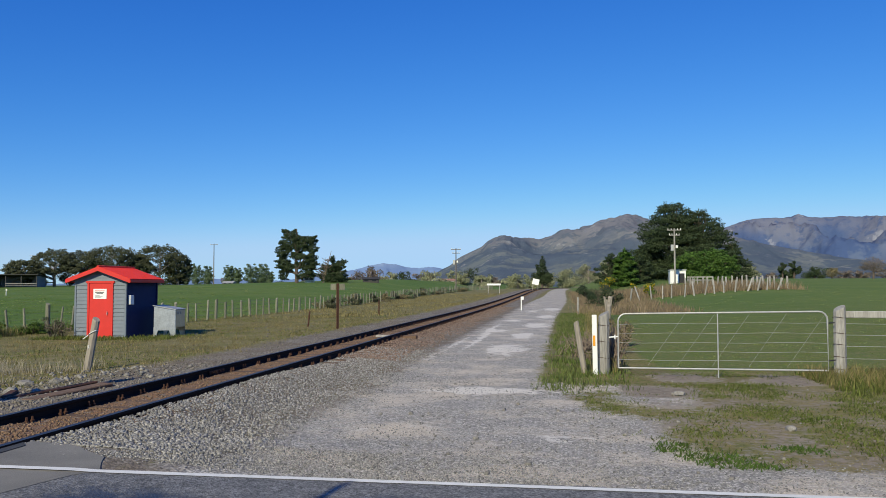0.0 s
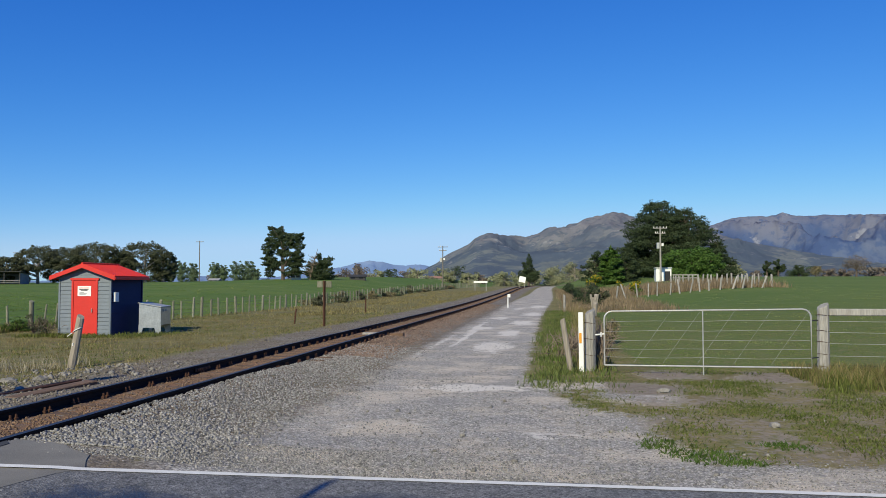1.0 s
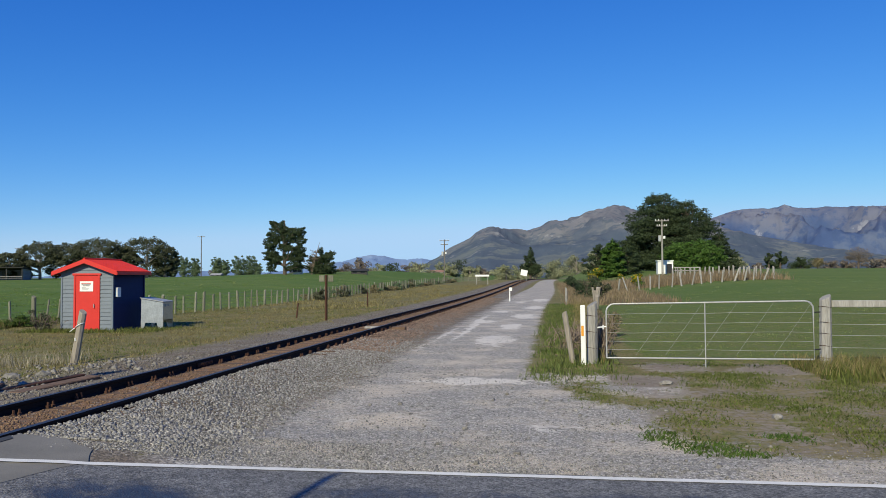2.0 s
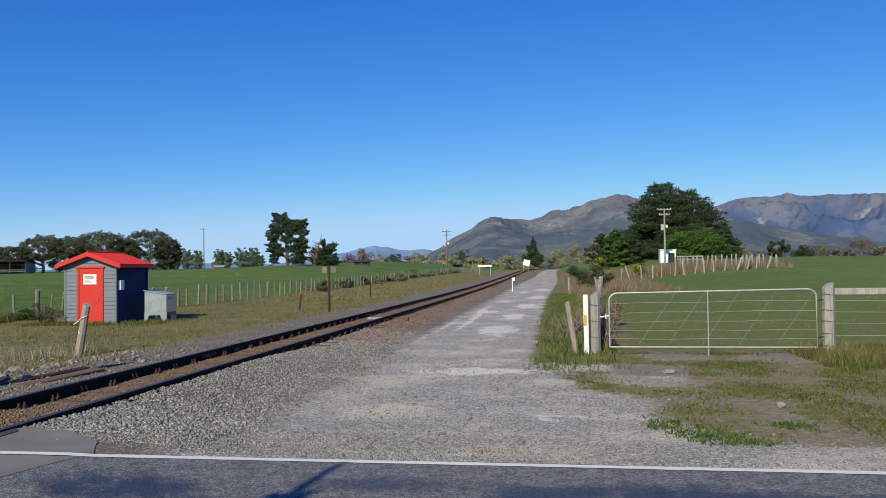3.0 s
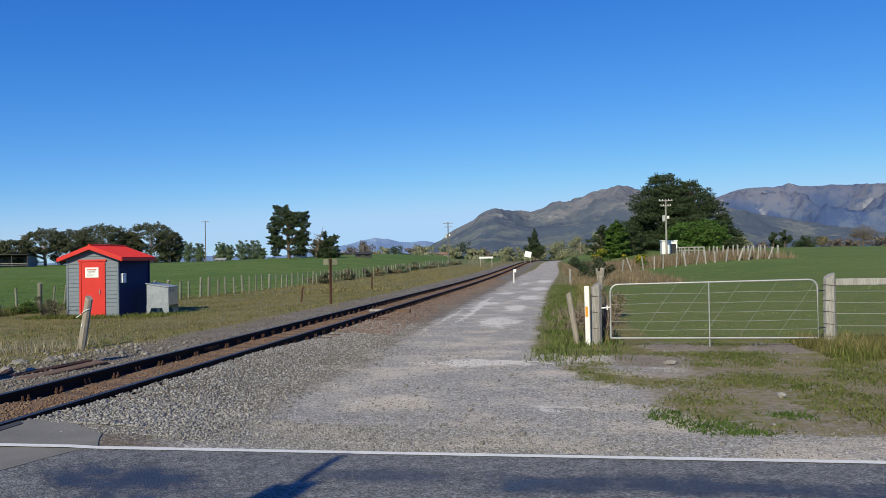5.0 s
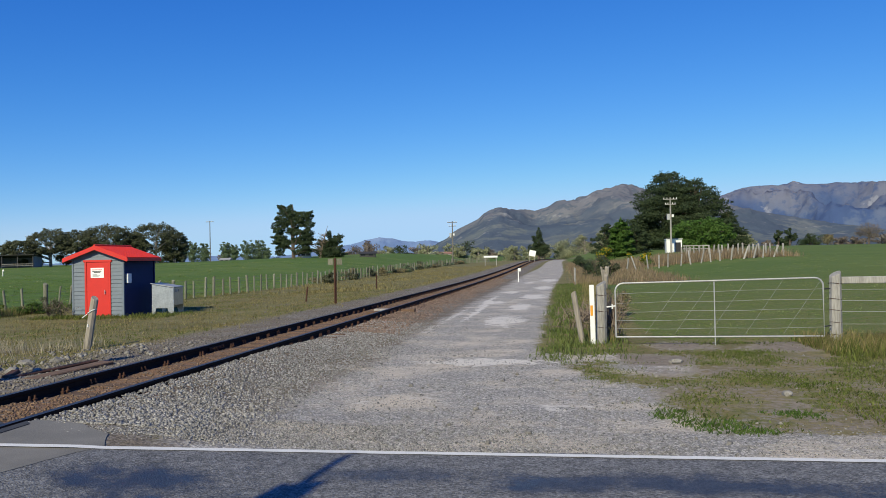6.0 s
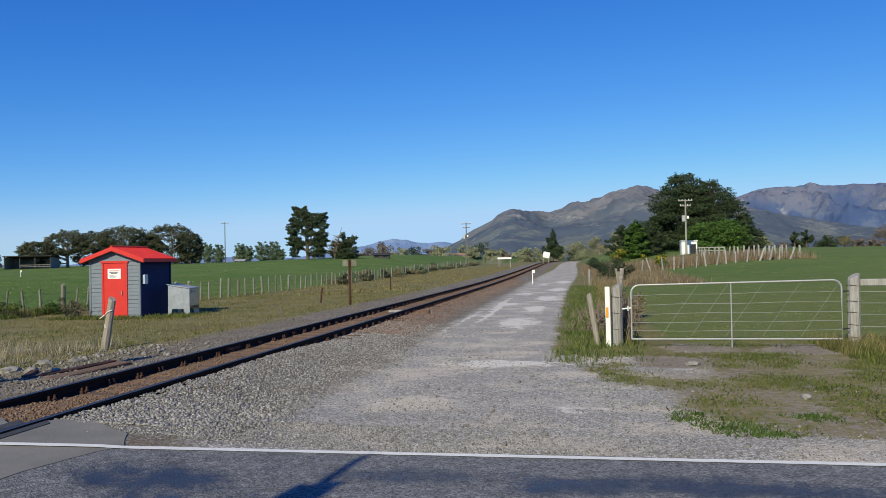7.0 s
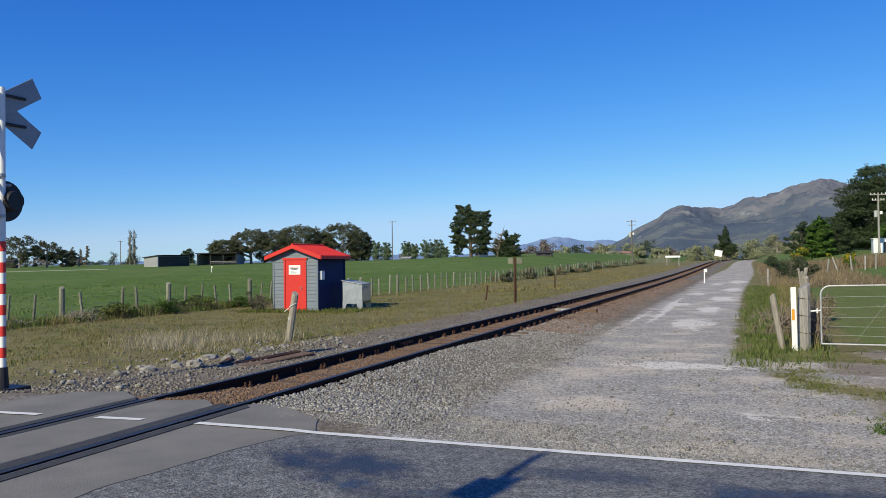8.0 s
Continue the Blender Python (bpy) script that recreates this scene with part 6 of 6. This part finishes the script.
# ---- grass ----
def blades(name, pts, h, w, material, label, seed, droop=0.35):
    """Tapered, drooping grass blades, three triangles each, all in one mesh."""
    rng_ = np.random.default_rng(seed)
    p = np.array(pts)
    n = len(p)
    hh = h[0] + (h[1] - h[0]) * rng_.uniform(size=n) ** 1.6
    ww = w * rng_.uniform(.7, 1.4, n)
    a, b = rng_.uniform(0, 6.283, n), rng_.uniform(0, 6.283, n)
    dx, dy = np.cos(a) * ww, np.sin(a) * ww
    lean = hh * droop * rng_.uniform(.2, 1.6, n)
    lx, ly = np.cos(b) * lean, np.sin(b) * lean
    z0 = p[:, 2] - .01
    V = np.stack([np.stack((p[:, 0] - dx, p[:, 1] - dy, z0), -1), np.stack((p[:, 0] + dx, p[:, 1] + dy, z0), -1),
                  np.stack((p[:, 0] - dx * .7 + lx * .35, p[:, 1] - dy * .7 + ly * .35, z0 + hh * .6), -1), np.stack((p[:, 0] + dx * .7 + lx * .35, p[:, 1] + dy * .7 + ly * .35, z0 + hh * .6), -1),
                  np.stack((p[:, 0] + lx, p[:, 1] + ly, z0 + hh), -1)], 1).reshape(-1, 3)
    F = np.array([(0, 1, 3), (0, 3, 2), (2, 3, 4)])[None] + (np.arange(n) * 5)[:, None, None]
    F = F.reshape(-1, 3).astype(np.int32)
    me = bpy.data.meshes.new(name)
    me.vertices.add(len(V))
    me.vertices.foreach_set("co", V.reshape(-1))
    me.loops.add(F.size)
    me.loops.foreach_set("vertex_index", F.reshape(-1))
    me.polygons.add(len(F))
    me.polygons.foreach_set("loop_start", np.arange(0, F.size, 3, dtype=np.int32))
    me.update(calc_edges=True)
    me.materials.append(material)
    return tagged(new(name, me), label, "grass", kind="stuff")


def sow(n, xr, yr, keep, seed, near=1.0, tuft=6, spread=.05):
    """Foot points of blades in tufts over a rectangle."""
    rng_ = np.random.default_rng(seed)
    out = []
    for _ in range(n // tuft):
        x = rng_.uniform(*xr)
        y = yr[0] + (yr[1] - yr[0]) * rng_.uniform() ** near
        if rng_.uniform() > keep(x, y):
            continue
        z = land_z(x, y)
        for _ in range(tuft):
            out.append((x + rng_.normal(0, spread), y + rng_.normal(0, spread), z))
    return out


def verge(x, y):
    return grass_right(x, y) ** 1.5 if y < 15.4 or x < 1.6 else 0.0


G_ = "short patchy green grass before the gate"
blades("verge_grass", sow(150000, (0.0, 9), (6.9, 15.2), lambda x, y: verge(x, y) * smooth01(-.35, .3, nz(x, y, 1.1, 2)), 11, 1.0), (.012, .05), .007, M_GRASS, G_, 11, .9)
blades("verge_grass", sow(50000, (0.4, 9), (7.1, 15.2), lambda x, y: verge(x, y) * smooth01(-.3, .3, nz(x, y, .8, 7)), 12, 1.0), (.006, .026), .005, M_DRY, "dry straw-coloured grass on the verge", 12, .7)
blades("green_tufts", sow(7000, (0.9, 3.4), (7.2, 8.4), lambda x, y: smooth01(.05, .35, nz(x, y, 1.3, 4)), 13, 1, 10, .05), (.015, .06), .008, M_TUFT, "lush green weed tufts at the road edge", 13, .8)
blades("long_grass", sow(16000, (4.3, 9.5), (12.2, 15.4), lambda x, y: smooth01(12.0, 14.2, y + .5 * nz(x, y, .8)), 14, 1, 10, .07), (.06, .2), .007, M_GRASS, "long grass round the gate post", 14, .5)
blades("long_grass", sow(9000, (4.3, 9.5), (12.4, 15.4), lambda x, y: smooth01(12.6, 14.2, y + .5 * nz(x, y, .8)), 15, 1, 10, .08), (.08, .3), .006, M_DRY, "dry stalks round the gate post", 15, .5)
bank = lambda x, y: smooth01(-.5, .1, x + .25 * nz(x, y, .6) - (.9 * smooth01(30, 90, y)))
blades("bank_grass", sow(52000, (-1.0, 1.9), (12.2, 48), lambda x, y: bank(x, y) * smooth01(11.8, 14.6, y + 1.6 * nz(x, y, 1.1, 6)) * smooth01(-.45, .1, nz(x, y, 1.6, 3)) * (1 if y > 15 or x < .6 else .3) * (1 - smooth01(1.0, 1.3, x - .055 * max(0, y - 16))), 16, 1.5, 10, .08), (.02, .15), .008, M_RANK, "rank green grass on the bank beside the track", 16, .5)
blades("bank_grass", sow(16000, (-.3, 2.2), (15.2, 60), lambda x, y: bank(x, y) * smooth01(.45, .9, x - .02 * (y - 16)) * (1 - smooth01(.9, 1.2, x - .055 * (y - 16))), 17, 1.3, 10, .1), (.1, .38), .006, M_DRY, "tall dry grass along the fence", 17, .4)
left = lambda x, y: smooth01(-7.6, -10.2, x + 1.0 * nz(x, y, .45, 2) + 3.8 * (1 - smooth01(8, 15, y)))
blades("dry_verge_grass", sow(90000, (-24, -7.8), (8, 46), lambda x, y: left(x, y) * (.3 + .7 * smooth01(-.25, .2, nz(x, y, .8, 12))), 18, 1.25, 8, .1), (.02, .11), .007, M_DRY, "dry rough grass beside the railway", 18, .6)
blades("dry_verge_grass", sow(50000, (-24, -8.0), (9, 50), lambda x, y: left(x, y) * smooth01(-.25, .3, nz(x, y, .35, 9)), 19, 1.25, 8, .1), (.02, .09), .008, M_GRASS, "olive grass beside the railway", 19, .6)
blades("pale_stalks", sow(4000, (-14.5, -10.4), (13.5, 17), lambda x, y: smooth01(-.1, .25, nz(x, y, .6, 1)), 20, 1, 12, .1), (.1, .38), .004, M_STRAW, "pale dead stalks round the leaning post", 20, .5)
blades("fence_grass", sow(24000, (-23.4, -21.6), (14, 34), lambda x, y: .45 + .55 * smooth01(-.2, .3, nz(x, y, .5, 1)), 21, 1.2, 12, .14), (.08, .32), .011, M_RANK, "rank grass along the paddock fence", 21, .5)
blades("fence_grass", sow(8000, (-23.4, -21.4), (14, 34), lambda x, y: smooth01(-.1, .3, nz(x, y, .5, 5)), 22, 1.2, 12, .14), (.15, .5), .010, M_DRY, "dead grass along the paddock fence", 22, .5)
blades("hut_grass", sow(9000, (-19.2, -14.0), (26.3, 28.9), lambda x, y: (1.0 if y < 27.5 else 0.0) if x < -16.2 else .35, 23, 1, 10, .1), (.05, .18), .010, M_GRASS, "grass round the foot of the hut", 23, .5)
blades("paddock_grass", sow(60000, (1.9, 16), (15.5, 40), lambda x, y: .25 + .75 * smooth01(-.2, .25, nz(x, y, .9, 4)), 24, 1.6, 8, .1), (.01, .04), .009, M_GRAZED, "grazed green pasture behind the gate", 24, .6)
blades("far_verge_grass", sow(26000, (-21, -9), (46, 130), lambda x, y: .2 + .8 * smooth01(-.2, .3, nz(x, y, .25, 6)), 25, 1.2, 8, .3), (.04, .2), .02, M_DRY, "rough dry grass along the railway", 25, .5)
blades("far_bank_grass", sow(16000, (1.2, 7.5), (46, 125), lambda x, y: .8, 26, 1.2, 8, .3), (.12, .5), .02, M_DEADBROWN, "tall dead grass on the bank", 26, .4)
blades("yard_grass", sow(12000, (6, 22), (76, 100), lambda x, y: .8, 27, 1.0, 8, .3), (.3, 1.0), .025, M_DEADBROWN, "tall brown weeds behind the old fence", 27, .4)


# ---- bushes ----
def build_bush(x, y, w, h, mat_leaf, label, seed, leaves=500, size=.12, flowers=None):
    b = thing("bush", pose(x, y, land_z(x, y)), label, "bush")
    rnd = random.Random(seed)
    bm = bmesh.new()
    for _ in range(7):
        stick(bm, (0, 0, -.1), (rnd.uniform(-.35, .35) * w, rnd.uniform(-.35, .35) * w, h * rnd.uniform(.5, .9)), .03, .008, 5)
    part("stem", bm, M_BARK, b)
    lobes = blob_lobes(w, h, 0, 6, seed, .7)
    leaf_cloud("foliage", lobes, leaves * 2, size * 0.72, mat_leaf, b, seed)
    if flowers:
        leaf_cloud("blossom", [(c, (r[0] * 1.05, r[1] * 1.05, r[2] * 1.05)) for c, r in lobes[2:]], leaves, size * .5, flowers, b, seed + 1, 0.6, "yellow blossom")


build_bush(6.2, 109.5, 3.6, 2.2, M_LIME, "gorse bush in full yellow flower", 600, 900, .16, M_GORSE)
build_bush(8.8, 79.5, 2.0, 1.5, M_LIME, "gorse bush with yellow flowers behind a fence", 601, 700, .12, M_GORSE)
build_bush(9.2, 106, 1.4, 1.2, M_LIME, "gorse bush with yellow flowers on the bank", 602, 600, .13, M_GORSE)
for k, (x, y, w, h) in enumerate(((2.9, 62, 2.4, 1.5), (3.4, 55, 1.8, 1.3), (2.6, 75, 2.6, 1.4), (4.0, 86, 3.0, 1.6), (3.0, 100, 3, 1.5))):
    build_bush(x, y, w, h, M_EUC if k % 2 else M_PINE, "scrubby bush on the bank beside the track", 610 + k, 600, .11)
rb = random.Random(8)
for k in range(34):
    y = 66 + 3.2 * k + rb.uniform(-1, 1)
    x = -21.2 + rb.uniform(-.6, 1.6)
    w, h = rb.uniform(1.2, 3.0), rb.uniform(.5, 1.2)
    build_bush(x, y, w, h, (M_EUC, M_DRYLEAF, M_POPLAR)[k % 3], ("olive scrub growing through the railway fence", "brown dead scrub along the railway fence", "green scrub along the railway fence")[k % 3], 640 + k, 260, .13)
for k, (x, y, w, h) in enumerate(((1.08, 17.3, .45, .55), (1.2, 19.2, .5, .6), (1.5, 22, .9, .8), (-19.0, 27.2, .9, .9), (-22.6, 23.0, 1.6, .6), (-22.2, 26.5, 2.2, .55))):
    build_bush(x, y, w, h, M_EUC if k > 2 else M_DRYLEAF, "straggly weed bush against the fence" if k != 3 else "straggly weed beside the hut", 700 + k, 400, .05)


# ---- a few more far things ----
build_tree("bare_tree", 79.1, 216, lz(79, 216), [((0, 0, 4.0), (3.4, 3.0, 1.8)), ((-1.4, 0, 3.2), (2.2, 2, 1.4)), ((1.5, .2, 3.4), (2.4, 2, 1.4))], 1500, 0.16, M_BARE, M_BARK, "leafless spreading tree in the paddock", 0.3, 810, 9)
build_tree("small_tree", 76.2, 238, lz(76.2, 238), [((0, 0, 1.6), (1.8, 1.6, 1.5)), ((.4, 0, 2.3), (1.2, 1.2, .9))], 700, 0.22, M_DRYLEAF, M_BARK, "low brown bushy tree in the paddock", 0.2, 811, 4)
for k, (x, y, w, h) in enumerate(((76.6, 290, 5, 6.0), (81.5, 294, 5, 6.6), (91.9, 306, 6, 4.0))):
    build_tree("far_pine", x, y, lz(x, y), blob_lobes(w, h, .2, 9, 820 + k, .5), 1500, .4, M_PINE, M_BARK, "dark pine beyond the paddock", .3, 830 + k, 3, group="pines beyond the paddock")
build_marker(-67.2, 87.1, 0.8)


def build_white_rails():
    f = thing("yard_rail", Matrix(), "white boarded stockyard rail beside the small shed", "fence")
    z = land_z(21.0, 121)
    for k in range(6):
        bm = bmesh.new()
        cuboid(bm, (18.5 + .7 * k, 121, z - .4), (18.62 + .7 * k, 121.12, z + .9), .01)
        part("post", bm, M_PALEPOST, f)
    for dz in (.5, .95):
        bm = bmesh.new()
        cuboid(bm, (18.4, 120.94, z + dz - .15), (22.2, 120.99, z + dz), .01)
        part("rail", bm, M_PALEPOST, f)


build_white_rails()
strew("soil_stones", 7000, (-13.5, -7.2), (6.9, 16), (.008, .035), M_DARKSTONE, "dark stony soil with broken stone beside the railway", 31, lambda x, y: smooth01(-13.5, -9.5, x + 1.2 * nz(x, y, .5)), near=1.4)
for k, (az, r, w, h) in enumerate(((-7.2, 300, 8, 4.5), (-5.8, 310, 9, 5), (-3.2, 320, 10, 6), (-1.2, 330, 12, 7.5), (0.4, 320, 12, 8.0), (1.9, 330, 13, 8.6), (3.3, 325, 11, 7.6), (4.6, 330, 10, 6.5), (11.2, 330, 13, 6.5), (12.6, 325, 12, 5.5))):
    x, y = r * math.sin(radians(az)), r * math.cos(radians(az))
    build_tree("willow_tree", x, y, lz(x, y) - .3, blob_lobes(w, h, .1, 10, 860 + k, .6), 2200, .34, M_WILLOW, M_PALEBARK, "pale spring-green willow below the hills", .4, 880 + k, 5, group="willows below the hills")
blades("left_pasture", sow(44000, (-60, -23.0), (17, 75), lambda x, y: .15 + .85 * smooth01(-.1, .3, nz(x, y, .45, 3)), 41, 1.1, 8, .2), (.03, .11), .022, M_PASTURE, "green pasture behind the paddock fence", 41, .6)
blades("left_pasture", sow(26000, (-120, -22.5), (20, 150), lambda x, y: smooth01(-.05, .3, nz(x, y, .16, 5)), 43, 1.1, 10, .3), (.03, .09), .06, M_TUSSOCK, "paler tussocks across the wide paddock", 43, .7)
blades("left_pasture", sow(26000, (-120, -22.5), (20, 150), lambda x, y: smooth01(-.05, .3, nz(x, y, .2, 15)), 44, 1.1, 10, .3), (.03, .08), .06, M_PASTURE, "darker clumps across the wide paddock", 44, .7)
blades("paddock_tufts", sow(36000, (2.2, 30), (16, 90), lambda x, y: smooth01(-.05, .3, nz(x, y, .7, 8)), 42, 1.5, 12, .14), (.02, .07), .014, M_TUSSOCK, "coarser tufts in the grazed paddock", 42, .6)


# ---- brush, weeds and the far farm track ----
def build_brush(x, y, w, h, seed, label, sticks=130, material=None):
    """A tangled heap of dead stalks."""
    rnd = random.Random(seed)
    bm = bmesh.new()
    for _ in range(sticks):
        a = Vector((rnd.gauss(0, .3) * w, rnd.gauss(0, .25) * w, rnd.uniform(-.05, .55) * h))
        d = Vector((rnd.gauss(0, .2) * w, rnd.gauss(0, .2) * w, rnd.uniform(-.15, .5) * h))
        m = a + d * .5 + Vector((rnd.gauss(0, .06), rnd.gauss(0, .06), rnd.uniform(.0, .12))) * w
        stick(bm, a, m, .009, .007, 3, False)
        stick(bm, m, a + d, .007, .003, 3, False)
    ob = link("brush_heap", bm, material or M_DEADWOOD)
    ob.matrix_world = pose(x, y, land_z(x, y))
    tagged(ob, label, "brush", kind="stuff")


build_brush(-21.9, 20.9, 1.1, .5, 900, "heap of dead pale branches against the paddock fence", 160, M_POST)
build_brush(-22.2, 18.6, .7, .3, 901, "dead pale branches in the fence line", 90, M_POST)
build_brush(0.97, 15.5, .26, 1.0, 902, "dead brown creeper tangled round the gate post", 170)
build_brush(1.02, 16.9, .34, 1.05, 903, "dead brown creeper tangled in the fence", 150)
build_brush(0.62, 17.6, .9, .7, 904, "dead brown brush beside the fence", 170)
build_brush(1.05, 19.6, .9, .8, 905, "dead brown brush beside the fence", 140)
build_brush(-18.75, 27.35, .7, .8, 906, "bare brown weed against the hut", 70)
for k, (x, y, w, h) in enumerate(((-22.0, 22.6, 1.9, .55), (-21.8, 24.6, 2.2, .6), (-22.0, 27.6, 2.0, .65), (-21.6, 29.6, 1.6, .5))):
    build_bush(x, y, w, h, M_TUFT if k % 2 else M_GRASS, "low green weed bush along the paddock fence", 910 + k, 700, .06)


def build_farm_track():
    """A pale metalled track that crosses the far end of the paddock."""
    bm = bmesh.new()
    rows = []
    for k in range(41):
        f = k / 40
        x, y = -150 + 26 * f - 8 * math.sin(f * 2.4), 88 + 44 * f
        z = max(land_z(x + dx, y + dy) for dx in (-10, 0, 10) for dy in (-2, 0, 2)) + .05
        w = .95 + .2 * math.sin(k * 1.9)
        rows.append([bm.verts.new((x - w, y + w * .5, z - .12)), bm.verts.new((x - w * .8, y + w * .4, z)), bm.verts.new((x + w * .8, y - w * .4, z)), bm.verts.new((x + w, y - w * .5, z - .12))])
    for a, b in zip(rows, rows[1:]):
        for j in range(3):
            bm.faces.new((a[j], b[j], b[j + 1], a[j + 1]))
    bmesh.ops.recalc_face_normals(bm, faces=bm.faces)
    ob = link("farm_track", bm, M_TRACK)
    tagged(ob, "pale gravel farm track across the paddock", "track", kind="structure")


M_TRACK = mat("pale_track_gravel", (0.36, 0.35, 0.27), (0.20, 0.24, 0.12), 0.6, 0.95, bump=0.3)
build_farm_track()
build_cottage(-207, 172, 30, 5.5, 4, 2.0, M_SHEDDARK, M_SHEDDARK, "dark low farm shed among far gums")
for k, (az, r, w, h) in enumerate(((-46.4, 270, 2.2, 7.0), (-46.0, 271, 2.0, 6.2), (-45.6, 274, 2.2, 7.4), (-43.9, 290, 5.0, 5.0), (-42.6, 300, 5.5, 4.4))):
    x, y = r * math.sin(radians(az)), r * math.cos(radians(az))
    build_tree("far_tree", x, y, lz(x, y) - .3, blob_lobes(w, h, .3, 12, 930 + k, .6), 700, .24, M_TWIG if k < 3 else M_PINE, M_PALEBARK, "thin grey leafless tree beyond the paddock" if k < 3 else "dark bushy tree on the flat skyline", .2, 940 + k, 5, group="trees on the flat skyline")
